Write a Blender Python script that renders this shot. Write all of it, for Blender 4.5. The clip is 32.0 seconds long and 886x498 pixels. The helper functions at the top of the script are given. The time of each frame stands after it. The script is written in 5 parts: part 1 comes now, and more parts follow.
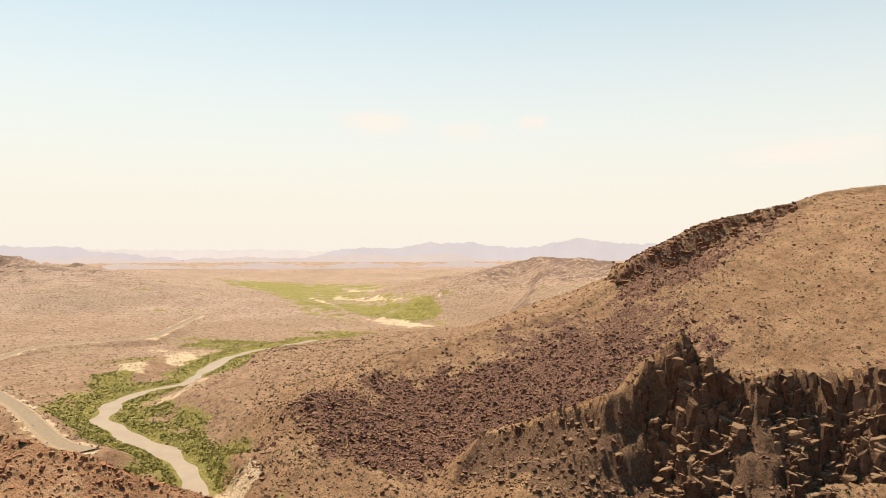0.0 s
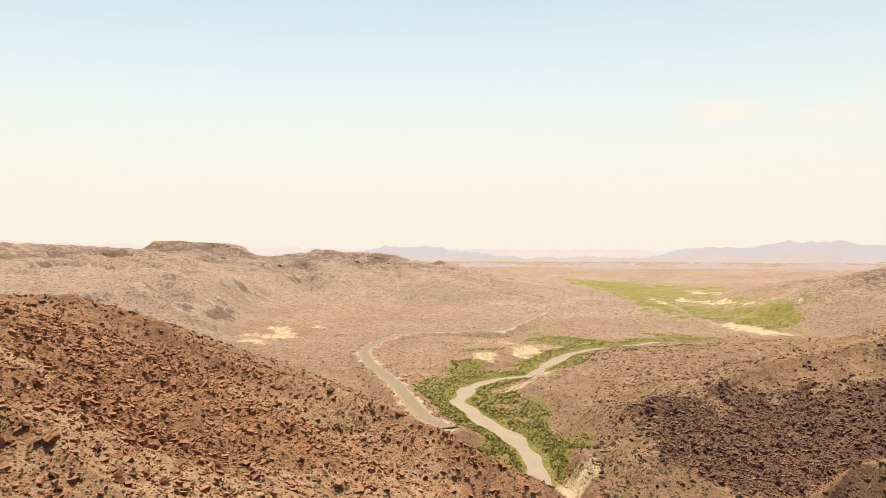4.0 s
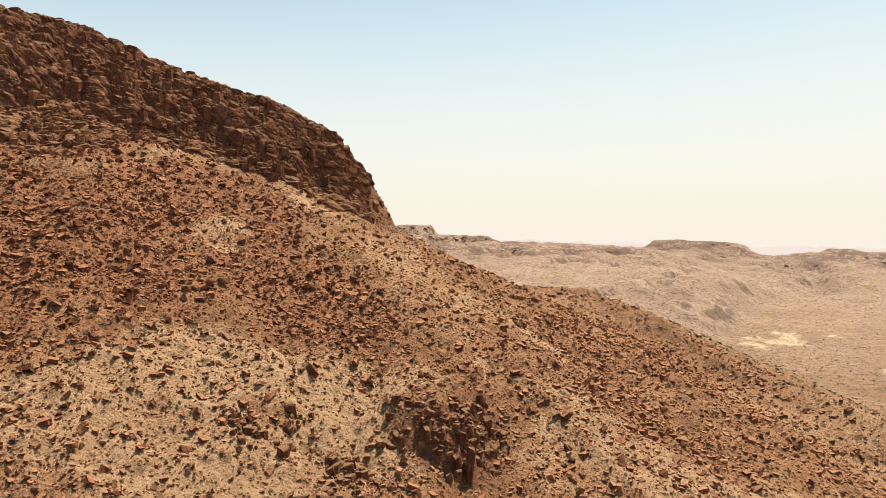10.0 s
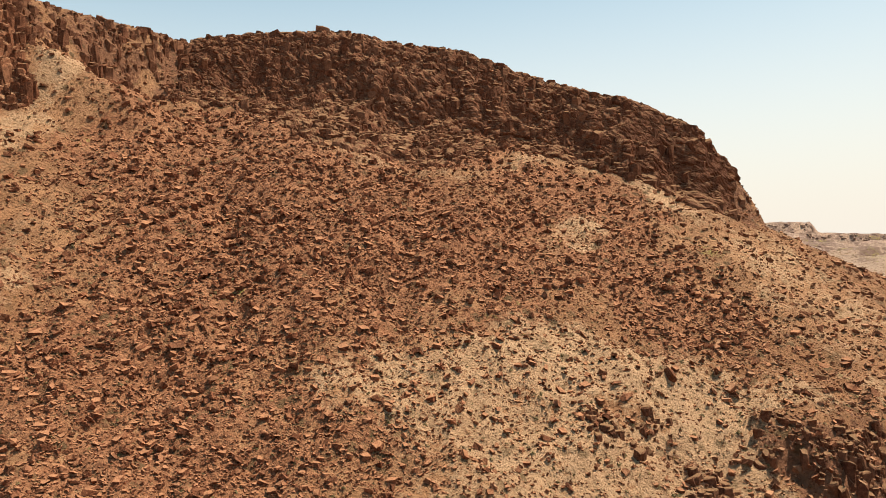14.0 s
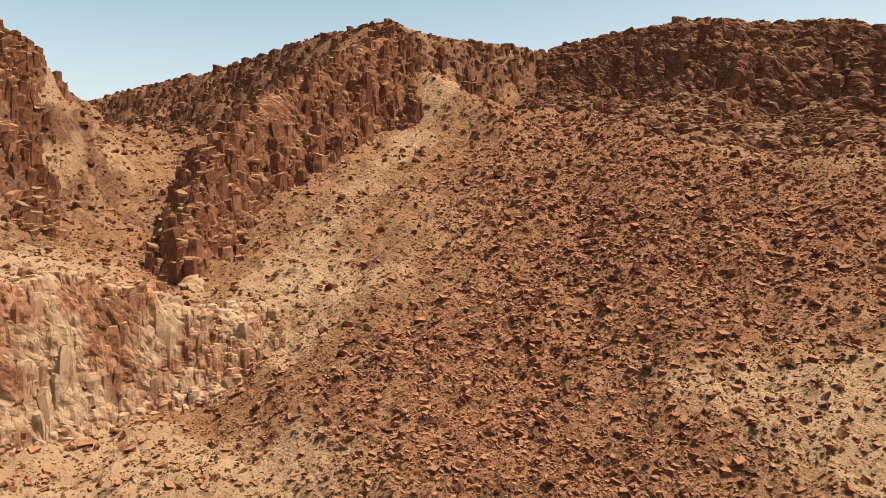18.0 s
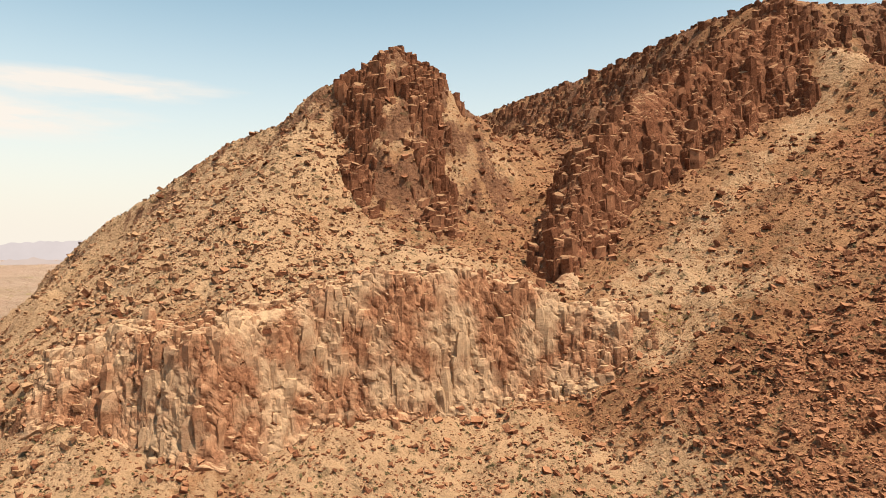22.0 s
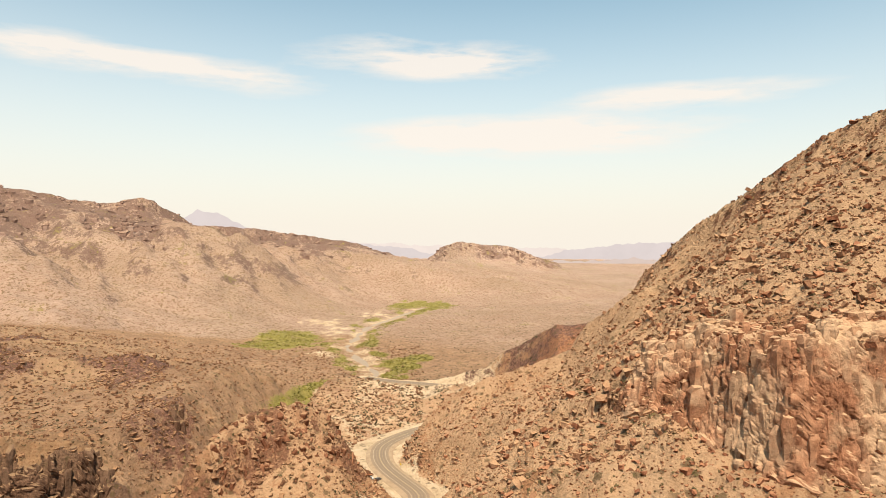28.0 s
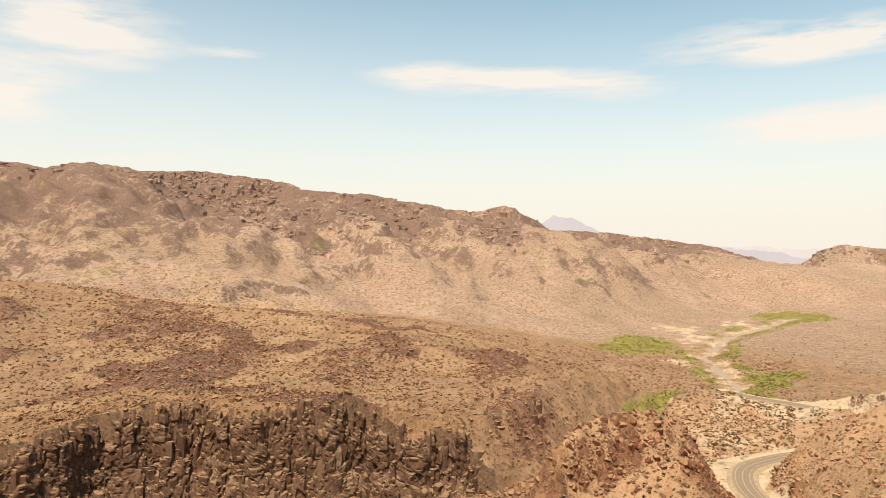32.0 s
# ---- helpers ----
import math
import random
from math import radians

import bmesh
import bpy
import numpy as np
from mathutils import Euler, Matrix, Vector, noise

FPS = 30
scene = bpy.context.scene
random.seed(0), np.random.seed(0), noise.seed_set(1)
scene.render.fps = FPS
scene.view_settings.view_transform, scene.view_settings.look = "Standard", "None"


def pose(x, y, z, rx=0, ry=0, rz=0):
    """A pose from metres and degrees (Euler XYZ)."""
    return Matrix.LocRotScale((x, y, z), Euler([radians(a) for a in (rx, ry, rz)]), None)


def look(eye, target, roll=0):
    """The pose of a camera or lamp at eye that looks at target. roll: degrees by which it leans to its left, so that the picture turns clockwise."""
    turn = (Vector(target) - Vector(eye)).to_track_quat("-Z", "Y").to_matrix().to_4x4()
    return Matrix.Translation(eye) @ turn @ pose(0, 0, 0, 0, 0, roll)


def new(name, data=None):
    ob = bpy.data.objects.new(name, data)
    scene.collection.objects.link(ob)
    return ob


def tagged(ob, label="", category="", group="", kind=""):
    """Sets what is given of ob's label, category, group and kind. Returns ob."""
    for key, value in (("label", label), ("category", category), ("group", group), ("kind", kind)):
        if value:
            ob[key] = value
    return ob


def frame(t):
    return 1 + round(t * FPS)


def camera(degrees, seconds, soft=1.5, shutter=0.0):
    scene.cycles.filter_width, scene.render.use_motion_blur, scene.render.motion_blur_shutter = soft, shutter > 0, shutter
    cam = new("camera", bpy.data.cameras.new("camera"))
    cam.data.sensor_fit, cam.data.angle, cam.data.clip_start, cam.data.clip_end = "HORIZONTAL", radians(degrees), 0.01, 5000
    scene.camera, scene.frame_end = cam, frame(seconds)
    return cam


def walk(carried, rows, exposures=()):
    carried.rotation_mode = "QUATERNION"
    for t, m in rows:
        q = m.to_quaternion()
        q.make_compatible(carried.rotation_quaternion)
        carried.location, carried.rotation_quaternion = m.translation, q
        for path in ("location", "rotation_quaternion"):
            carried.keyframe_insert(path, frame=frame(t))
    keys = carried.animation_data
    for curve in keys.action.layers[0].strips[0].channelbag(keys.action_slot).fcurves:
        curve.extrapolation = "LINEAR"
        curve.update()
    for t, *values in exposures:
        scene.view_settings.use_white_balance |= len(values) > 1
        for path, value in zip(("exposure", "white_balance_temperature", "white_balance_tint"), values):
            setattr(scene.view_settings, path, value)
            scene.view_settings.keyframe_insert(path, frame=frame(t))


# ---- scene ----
# ---- camera: hovers at one point and turns to its left ----
EYE = (0, 0, 150)
cam = camera(65.50, 32.0, soft=0.9)
TURN = [
    (0, -111.50, -0.16, 0.02), (0.5, -107.87, -0.17, 0.03), (1, -104.21, -0.15, 0.05), (1.5, -100.57, -0.15, 0.00),
    (2, -97.09, -0.14, 0.03), (2.5, -93.67, -0.14, 0.00), (3, -90.33, -0.15, -0.00), (3.5, -87.07, -0.17, -0.04),
    (5.5, -73.99, -0.21, 0.05), (6, -70.84, -0.21, 0.04), (6.5, -67.74, -0.21, 0.04), (7, -64.73, -0.22, -0.02),
    (7.5, -61.48, -0.23, -0.03), (8, -58.10, -0.24, -0.04), (8.5, -54.55, -0.25, -0.05), (9, -50.98, -0.27, 0.02),
    (9.5, -47.49, -0.27, 0.04), (10, -43.97, -0.29, 0.02), (10.5, -40.40, -0.29, 0.02), (11, -36.80, -0.30, 0.01),
    (11.5, -33.18, -0.28, -0.03), (12, -29.54, -0.29, 0.00), (12.5, -25.86, -0.29, -0.00), (13, -22.26, -0.29, -0.04),
    (13.5, -18.62, -0.28, -0.07), (14, -14.94, -0.28, -0.08), (14.5, -11.26, -0.28, -0.10), (16.5, 3.20, -0.26, -0.05),
    (17, 6.70, -0.28, -0.09), (17.5, 10.23, -0.29, -0.07), (18, 13.85, -0.30, -0.07), (18.5, 17.51, -0.29, -0.01),
    (19, 21.21, -0.27, -0.00), (19.5, 24.94, -0.28, 0.03), (20, 28.68, -0.29, -0.01), (20.5, 32.43, -0.30, 0.01),
    (21, 36.24, -0.30, 0.03), (21.5, 40.20, -0.30, 0.04), (22, 44.16, -0.33, 0.06), (22.5, 48.11, -0.31, 0.12),
    (23, 52.05, -0.31, 0.09), (23.5, 56.03, -0.34, 0.12), (24, 59.97, -0.35, 0.12), (24.5, 63.85, -0.35, 0.11),
    (25, 67.72, -0.38, 0.16), (25.5, 71.56, -0.36, 0.12), (27.5, 86.61, -0.33, 0.19), (28, 90.37, -0.30, 0.15),
    (28.5, 94.05, -0.25, 0.13), (29, 97.66, -0.25, 0.13), (29.5, 101.26, -0.22, 0.14), (30, 104.89, -0.18, 0.14),
    (30.5, 108.44, -0.14, 0.11), (31, 111.97, -0.10, 0.08), (31.5, 115.57, -0.05, 0.08), (32, 119.12, -0.02, 0.04),
]
PATH = [(t, pose(*EYE, 90 + tilt, 0, heading) @ pose(0, 0, 0, 0, 0, lean)) for t, heading, tilt, lean in TURN]
walk(cam, PATH)

# ---- daylight: clear, hazy noon sky with a few thin clouds ----
SUN_AZ, SUN_EL = -80, 65
world = bpy.data.worlds.new("sky")
scene.world = world
world.use_nodes = True
wn, wl = world.node_tree.nodes, world.node_tree.links
background = wn["Background"]
sky = wn.new("ShaderNodeTexSky")
sky.sky_type, sky.sun_disc = "NISHITA", False
sky.sun_elevation, sky.sun_rotation = radians(SUN_EL), radians(-SUN_AZ)
sky.air_density, sky.dust_density, sky.ozone_density, sky.altitude = 1.0, 0.8, 1.0, 600
background.inputs[1].default_value = 0.094


def wmath(op, a, b=0.0, c=0.0):
    k = wn.new("ShaderNodeMath")
    k.operation = op
    for socket, value in zip(k.inputs, (a, b, c)):
        if isinstance(value, bpy.types.NodeSocket):
            wl.new(value, socket)
        else:
            socket.default_value = value
    return k.outputs[0]


def wmix(fac, a, b, mode="MIX"):
    k = wn.new("ShaderNodeMix")
    k.data_type, k.blend_type = "RGBA", mode
    for socket, value in ((k.inputs[0], fac), (k.inputs[6], a), (k.inputs[7], b)):
        if isinstance(value, bpy.types.NodeSocket):
            wl.new(value, socket)
        else:
            socket.default_value = (*value, 1) if isinstance(value, tuple) else value
    return k.outputs[2]


direction = wn.new("ShaderNodeTexCoord").outputs["Generated"]
split = wn.new("ShaderNodeSeparateXYZ")
wl.new(direction, split.inputs[0])
wx, wy, wz = split.outputs
rise = wmath("MAXIMUM", wz, 0.0)
# dusty air, thicker towards the horizon and towards the sun's side
sunward = wmath("ADD", wmath("MULTIPLY", wx, 0.75), wmath("MULTIPLY", wy, -0.2))
depth = wmath("ADD", 0.33, wmath("MULTIPLY", sunward, 0.10))
haze = wmath("POWER", 2.718, wmath("MULTIPLY", wmath("POWER", wmath("DIVIDE", rise, depth), 1.8), -1.0))
low = wmath("POWER", 2.718, wmath("MULTIPLY", wmath("POWER", wmath("DIVIDE", rise, 0.54), 2.0), -1.0))
air = wmix(low, wmix(1.0, sky.outputs[0], (0.34, 0.84, 0.70), "MULTIPLY"), wmix(1.0, sky.outputs[0], (1.22, 1.54, 1.33), "MULTIPLY"))
air = wmix(haze, air, (6.65, 6.1, 5.3))
# thin clouds: bearing, height and half widths in degrees, thickness
CLOUDS_WEST = [(121.0, 14.0, 3.8, 1.1, 0.7), (115.9, 13.7, 4.3, 1.1, 0.75), (110.8, 13.4, 3.4, 1.0, 0.6), (105.2, 13.0, 3.8, 1.2, 0.75),
    (89.6, 15.0, 5.1, 1.3, 1.0), (94.3, 16.6, 2.6, 0.5, 0.4), (69.9, 11.7, 6.4, 1.0, 0.55), (81.2, 9.0, 9.8, 1.4, 0.6), (91.0, 8.5, 2.1, 0.9, 0.5),
    (147.0, 15.8, 4.6, 2.5, 1.1), (152.0, 11.0, 3.2, 2.2, 0.9), (136.2, 15.2, 2.6, 0.5, 0.5), (125.1, 9.4, 2.1, 0.4, 0.3), (142.3, 6.9, 3.8, 0.9, 0.4), (85.2, 8.9, 8.1, 1.5, 0.5),
    (88.1, 14.7, 4.7, 1.1, 0.5), (98.4, 15.3, 3.8, 1.3, 0.55), (72.1, 11.7, 6.8, 0.8, 0.5), (83.0, 8.9, 10.7, 1.4, 0.45)]
CLOUDS_EAST = [(-105.5, 10.2, 2.6, 1.1, 0.8), (-113.7, 9.4, 2.3, 0.9, 0.8), (-118.9, 10.3, 1.1, 0.9, 0.7), (-139.4, 7.1, 5.1, 1.0, 0.85)]
CLOUDS = CLOUDS_WEST + CLOUDS_EAST
bearing = wmath("MULTIPLY", wmath("ARCTAN2", wmath("MULTIPLY", wx, -1.0), wy), 57.2958)
height_angle = wmath("MULTIPLY", wmath("ARCSINE", wz), 57.2958)
mass = 0.0
for ca, ce, wa, we, thick in CLOUDS:
    u, v = wmath("DIVIDE", wmath("SUBTRACT", bearing, float(ca)), float(wa) * 1.25), wmath("DIVIDE", wmath("SUBTRACT", height_angle, float(ce)), float(we))
    bell = wmath("POWER", 2.718, wmath("MULTIPLY", wmath("ADD", wmath("MULTIPLY", u, u), wmath("MULTIPLY", v, v)), -1.0))
    mass = wmath("ADD", mass, wmath("MULTIPLY", bell, thick))
stretch = wn.new("ShaderNodeMapping")
wl.new(direction, stretch.inputs[0])
stretch.inputs["Scale"].default_value = (7, 7, 42)
wisps = wn.new("ShaderNodeTexNoise")
wl.new(stretch.outputs[0], wisps.inputs[0])
wisps.inputs["Scale"].default_value, wisps.inputs["Detail"].default_value, wisps.inputs["Roughness"].default_value = 1.0, 8, 0.6
veil = wn.new("ShaderNodeMapRange")
wl.new(wmath("ADD", mass, wmath("MULTIPLY", wmath("SUBTRACT", wisps.outputs[0], 0.5), wmath("MULTIPLY", mass, 3.4))), veil.inputs[0])
veil.inputs[1].default_value, veil.inputs[2].default_value = 0.2, 0.85
air = wmix(wmath("MULTIPLY", veil.outputs[0], 0.85), air, (7.0, 6.3, 5.6))
wl.new(air, background.inputs[0])

sun = new("sun", bpy.data.lights.new("sun", "SUN"))
sun.data.energy, sun.data.angle, sun.data.color = 5.0, radians(0.6), (1.0, 0.855, 0.67)
a, e = radians(SUN_AZ), radians(SUN_EL)
sun.matrix_world = look((-math.sin(a) * math.cos(e) * 500, math.cos(a) * math.cos(e) * 500, math.sin(e) * 500), (0, 0, 0))
scene.view_settings.exposure = 0.62

# ---- materials ----
def nodes_of(name, rough=0.95):
    m = bpy.data.materials.new(name)
    m.use_nodes = True
    n, l = m.node_tree.nodes, m.node_tree.links
    b = n["Principled BSDF"]
    b.inputs["Roughness"].default_value = rough
    b.inputs["Specular IOR Level"].default_value = 0.2
    return m, n, l, b


def mix(n, l, fac, a, b, mode="MIX"):
    k = n.new("ShaderNodeMix")
    k.data_type, k.blend_type = "RGBA", mode
    for socket, value in ((k.inputs[0], fac), (k.inputs[6], a), (k.inputs[7], b)):
        if isinstance(value, bpy.types.NodeSocket):
            l.new(value, socket)
        else:
            socket.default_value = (*value, 1) if isinstance(value, tuple) else value
    return k.outputs[2]


def place(n):
    return n.new("ShaderNodeNewGeometry").outputs["Position"]


def noise_tex(n, l, vec, scale, detail=6, rough=0.6, kind="noise"):
    k = n.new("ShaderNodeTexNoise" if kind == "noise" else "ShaderNodeTexVoronoi")
    l.new(vec, k.inputs["Vector"])
    k.inputs["Scale"].default_value = scale
    if kind == "noise":
        k.inputs["Detail"].default_value, k.inputs["Roughness"].default_value = detail, rough
    return k.outputs[0]


def ramp(n, l, fac, lo, hi):
    k = n.new("ShaderNodeMapRange")
    l.new(fac, k.inputs[0])
    k.inputs[1].default_value, k.inputs[2].default_value = lo, hi
    return k.outputs[0]


def math_node(n, l, op, a, b):
    k = n.new("ShaderNodeMath")
    k.operation = op
    for socket, value in ((k.inputs[0], a), (k.inputs[1], b)):
        if isinstance(value, bpy.types.NodeSocket):
            l.new(value, socket)
        else:
            socket.default_value = value
    return k.outputs[0]


def attribute(n, name):
    k = n.new("ShaderNodeAttribute")
    k.attribute_name = name
    return k.outputs["Fac"]


def relief(n, l, b, height, strength, distance):
    k = n.new("ShaderNodeBump")
    k.inputs["Strength"].default_value, k.inputs["Distance"].default_value = strength, distance
    l.new(height, k.inputs["Height"])
    l.new(k.outputs[0], b.inputs["Normal"])


def ground_material():
    """Desert soil; the mesh says how much scree, bare rock, pale soil, sand, grass and rose soil with distance haze
    painted in lie where.
    """
    m, n, l, b = nodes_of("desert_ground")
    p = place(n)
    big, mid, fine = noise_tex(n, l, p, 0.012, 8, 0.6), noise_tex(n, l, p, 0.11, 9, 0.68), noise_tex(n, l, p, 0.8, 6, 0.72)
    cells = n.new("ShaderNodeTexVoronoi")
    l.new(p, cells.inputs["Vector"])
    cells.inputs["Scale"].default_value = 0.9
    tone = n.new("ShaderNodeSeparateColor")
    l.new(cells.outputs["Color"], tone.inputs[0])
    broad = noise_tex(n, l, p, 0.033, 7, 0.62)
    edge = math_node(n, l, "ADD", math_node(n, l, "MULTIPLY", math_node(n, l, "SUBTRACT", mid, 0.5), 1.9), math_node(n, l, "MULTIPLY", math_node(n, l, "SUBTRACT", fine, 0.5), 1.6))
    edge = math_node(n, l, "ADD", edge, math_node(n, l, "MULTIPLY", math_node(n, l, "SUBTRACT", broad, 0.5), 1.3))
    edge = math_node(n, l, "ADD", edge, math_node(n, l, "MULTIPLY", math_node(n, l, "MULTIPLY", math_node(n, l, "SUBTRACT", big, 0.5), 2.6), attribute(n, "rose")))
    def cover(name, lo=0.42, hi=0.66):
        return ramp(n, l, math_node(n, l, "ADD", attribute(n, name), edge), lo, hi)
    soil = mix(n, l, ramp(n, l, big, 0.38, 0.62), (0.320, 0.154, 0.074), (0.440, 0.234, 0.120))
    soil = mix(n, l, ramp(n, l, mid, 0.46, 0.66), soil, (0.200, 0.100, 0.049))
    # rose soil, lightened so that its base colour holds the distance haze
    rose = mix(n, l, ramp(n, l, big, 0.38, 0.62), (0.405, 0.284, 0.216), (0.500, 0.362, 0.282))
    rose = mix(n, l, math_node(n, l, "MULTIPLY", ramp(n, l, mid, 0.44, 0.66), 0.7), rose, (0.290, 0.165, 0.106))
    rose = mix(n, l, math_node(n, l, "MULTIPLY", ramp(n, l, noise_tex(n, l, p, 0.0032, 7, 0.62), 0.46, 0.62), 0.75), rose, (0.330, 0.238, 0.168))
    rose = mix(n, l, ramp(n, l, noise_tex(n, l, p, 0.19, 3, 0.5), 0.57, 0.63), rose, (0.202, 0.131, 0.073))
    dun = mix(n, l, ramp(n, l, broad, 0.38, 0.62), (0.275, 0.156, 0.080), (0.395, 0.240, 0.130))
    dun = mix(n, l, math_node(n, l, "MULTIPLY", ramp(n, l, mid, 0.48, 0.66), 0.8), dun, (0.160, 0.098, 0.053))
    soil = mix(n, l, attribute(n, "dun"), soil, dun)
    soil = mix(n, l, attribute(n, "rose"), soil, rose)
    pale = mix(n, l, ramp(n, l, mid, 0.38, 0.62), (0.570, 0.362, 0.212), (0.445, 0.268, 0.150))
    soil = mix(n, l, math_node(n, l, "MULTIPLY", ramp(n, l, fine, 0.52, 0.64), 0.7), soil, (0.180, 0.074, 0.036))
    pale = mix(n, l, attribute(n, "dun"), pale, mix(n, l, ramp(n, l, mid, 0.4, 0.6), (0.450, 0.295, 0.168), (0.345, 0.218, 0.120)))
    pale = mix(n, l, math_node(n, l, "MULTIPLY", ramp(n, l, fine, 0.54, 0.66), 0.45), pale, (0.202, 0.109, 0.057))
    soil = mix(n, l, cover("pale"), soil, pale)
    sand = mix(n, l, ramp(n, l, mid, 0.38, 0.62), (0.660, 0.500, 0.335), (0.520, 0.375, 0.235))
    soil = mix(n, l, cover("sand"), soil, sand)
    scree = mix(n, l, tone.outputs[0], (0.255, 0.106, 0.052), (0.425, 0.196, 0.100))
    scree = mix(n, l, ramp(n, l, fine, 0.52, 0.66), scree, (0.130, 0.058, 0.032))
    talus = mix(n, l, tone.outputs[1], (0.100, 0.050, 0.036), (0.240, 0.125, 0.085))
    soil = mix(n, l, cover("scree"), soil, mix(n, l, attribute(n, "dun"), scree, talus))
    soil = mix(n, l, cover("talus"), soil, talus)
    rock = mix(n, l, ramp(n, l, fine, 0.38, 0.62), (0.310, 0.145, 0.078), (0.175, 0.080, 0.045))
    rock = mix(n, l, attribute(n, "dun"), rock, mix(n, l, ramp(n, l, fine, 0.4, 0.6), (0.210, 0.125, 0.076), (0.110, 0.064, 0.040)))
    rock = mix(n, l, math_node(n, l, "MULTIPLY", attribute(n, "rose"), 0.85), rock, mix(n, l, ramp(n, l, fine, 0.4, 0.6), (0.255, 0.162, 0.130), (0.155, 0.097, 0.080)))
    soil = mix(n, l, cover("rock", 0.46, 0.68), soil, rock)
    dots = n.new("ShaderNodeTexVoronoi")
    l.new(p, dots.inputs["Vector"])
    dots.inputs["Scale"].default_value = 0.2
    shape = math_node(n, l, "ADD", dots.outputs["Distance"], math_node(n, l, "MULTIPLY", math_node(n, l, "SUBTRACT", fine, 0.5), 0.9))
    soil = mix(n, l, math_node(n, l, "MULTIPLY", math_node(n, l, "MULTIPLY", ramp(n, l, shape, 0.30, 0.20), ramp(n, l, broad, 0.36, 0.56)), 0.8), soil, (0.115, 0.075, 0.036))
    grass = mix(n, l, ramp(n, l, mid, 0.38, 0.62), (0.185, 0.162, 0.036), (0.310, 0.250, 0.076))
    soil = mix(n, l, cover("grass"), soil, grass)
    l.new(soil, b.inputs["Base Color"])
    lumps = math_node(n, l, "ADD", math_node(n, l, "ADD", math_node(n, l, "MULTIPLY", broad, 3.0), math_node(n, l, "MULTIPLY", mid, 1.6)), math_node(n, l, "ADD", math_node(n, l, "MULTIPLY", fine, 1.6), math_node(n, l, "MULTIPLY", cells.outputs["Distance"], -0.12)))
    lumps = math_node(n, l, "ADD", lumps, math_node(n, l, "MULTIPLY", math_node(n, l, "MULTIPLY", big, 13.0), attribute(n, "rose")))
    relief(n, l, b, lumps, 0.75, 2.2)
    return m


def plain_material(name, one, two, scale, rough=0.95, bump=0.3, distance=0.2):
    m, n, l, b = nodes_of(name, rough)
    f = noise_tex(n, l, place(n), scale, 7, 0.65)
    l.new(mix(n, l, ramp(n, l, f, 0.35, 0.65), one, two), b.inputs["Base Color"])
    relief(n, l, b, f, bump, distance)
    return m


def painted_haze_material(name, colour, strength):
    """Far ranges: distance haze painted in as a pale colour that glows."""
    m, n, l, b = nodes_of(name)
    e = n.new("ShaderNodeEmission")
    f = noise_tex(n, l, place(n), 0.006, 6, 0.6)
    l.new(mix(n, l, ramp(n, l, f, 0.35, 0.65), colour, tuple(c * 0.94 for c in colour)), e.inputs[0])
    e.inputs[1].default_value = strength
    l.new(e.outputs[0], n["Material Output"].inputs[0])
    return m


def stone_material(name, dark, light, joined, bands=None, dust_and_light=None):
    """Broken volcanic rock; every piece has its own tone; upward faces carry dust and painted sunlight."""
    m, n, l, b = nodes_of(name, 1.0)
    b.inputs["Specular IOR Level"].default_value = 0.05
    p = place(n)
    own = attribute(n, "tone") if joined == "tone" else n.new("ShaderNodeNewGeometry").outputs["Random Per Island"] if joined else n.new("ShaderNodeObjectInfo").outputs["Random"]
    fine, mid = noise_tex(n, l, p, 1.6, 7, 0.7), noise_tex(n, l, p, 0.35, 5, 0.6)
    c = mix(n, l, ramp(n, l, fine, 0.3, 0.7), dark, light)
    c = mix(n, l, math_node(n, l, "MULTIPLY", ramp(n, l, own, 0.55, 1.0), 0.7), c, tuple(min(v * g, 0.62) for v, g in zip(light, (1.25, 1.4, 1.45))))
    c = mix(n, l, ramp(n, l, mid, 0.5, 0.75), c, tuple(v * 0.8 for v in dark))
    if bands:
        c = mix(n, l, math_node(n, l, "MULTIPLY", ramp(n, l, noise_tex(n, l, p, 0.07, 4, 0.6), 0.44, 0.58), 0.75), c, mix(n, l, ramp(n, l, fine, 0.35, 0.65), tuple(v * 0.7 for v in bands), bands))
    # upward faces lighter: soil lodged on ledges, and sunlit tops painted in
    if dust_and_light:
        lie = n.new("ShaderNodeSeparateXYZ")
        l.new(n.new("ShaderNodeNewGeometry").outputs["True Normal"], lie.inputs[0])
        level = math_node(n, l, "ADD", lie.outputs[2], math_node(n, l, "MULTIPLY", math_node(n, l, "SUBTRACT", mid, 0.5), 0.9))
        c = mix(n, l, math_node(n, l, "MULTIPLY", ramp(n, l, level, 0.62, 0.86), 0.85), c, mix(n, l, ramp(n, l, fine, 0.35, 0.65), dust_and_light, tuple(v * 0.7 for v in dust_and_light)))
    l.new(c, b.inputs["Base Color"])
    relief(n, l, b, fine, 0.9, 0.45)
    return m


def leaf_material(name, dark, light):
    m, n, l, b = nodes_of(name, 0.8)
    own = n.new("ShaderNodeNewGeometry").outputs["Random Per Island"]
    c = mix(n, l, own, dark, light)
    c = mix(n, l, ramp(n, l, noise_tex(n, l, place(n), 0.05, 4, 0.6), 0.4, 0.65), c, tuple(v * 0.65 for v in dark))
    l.new(c, b.inputs["Base Color"])
    return m


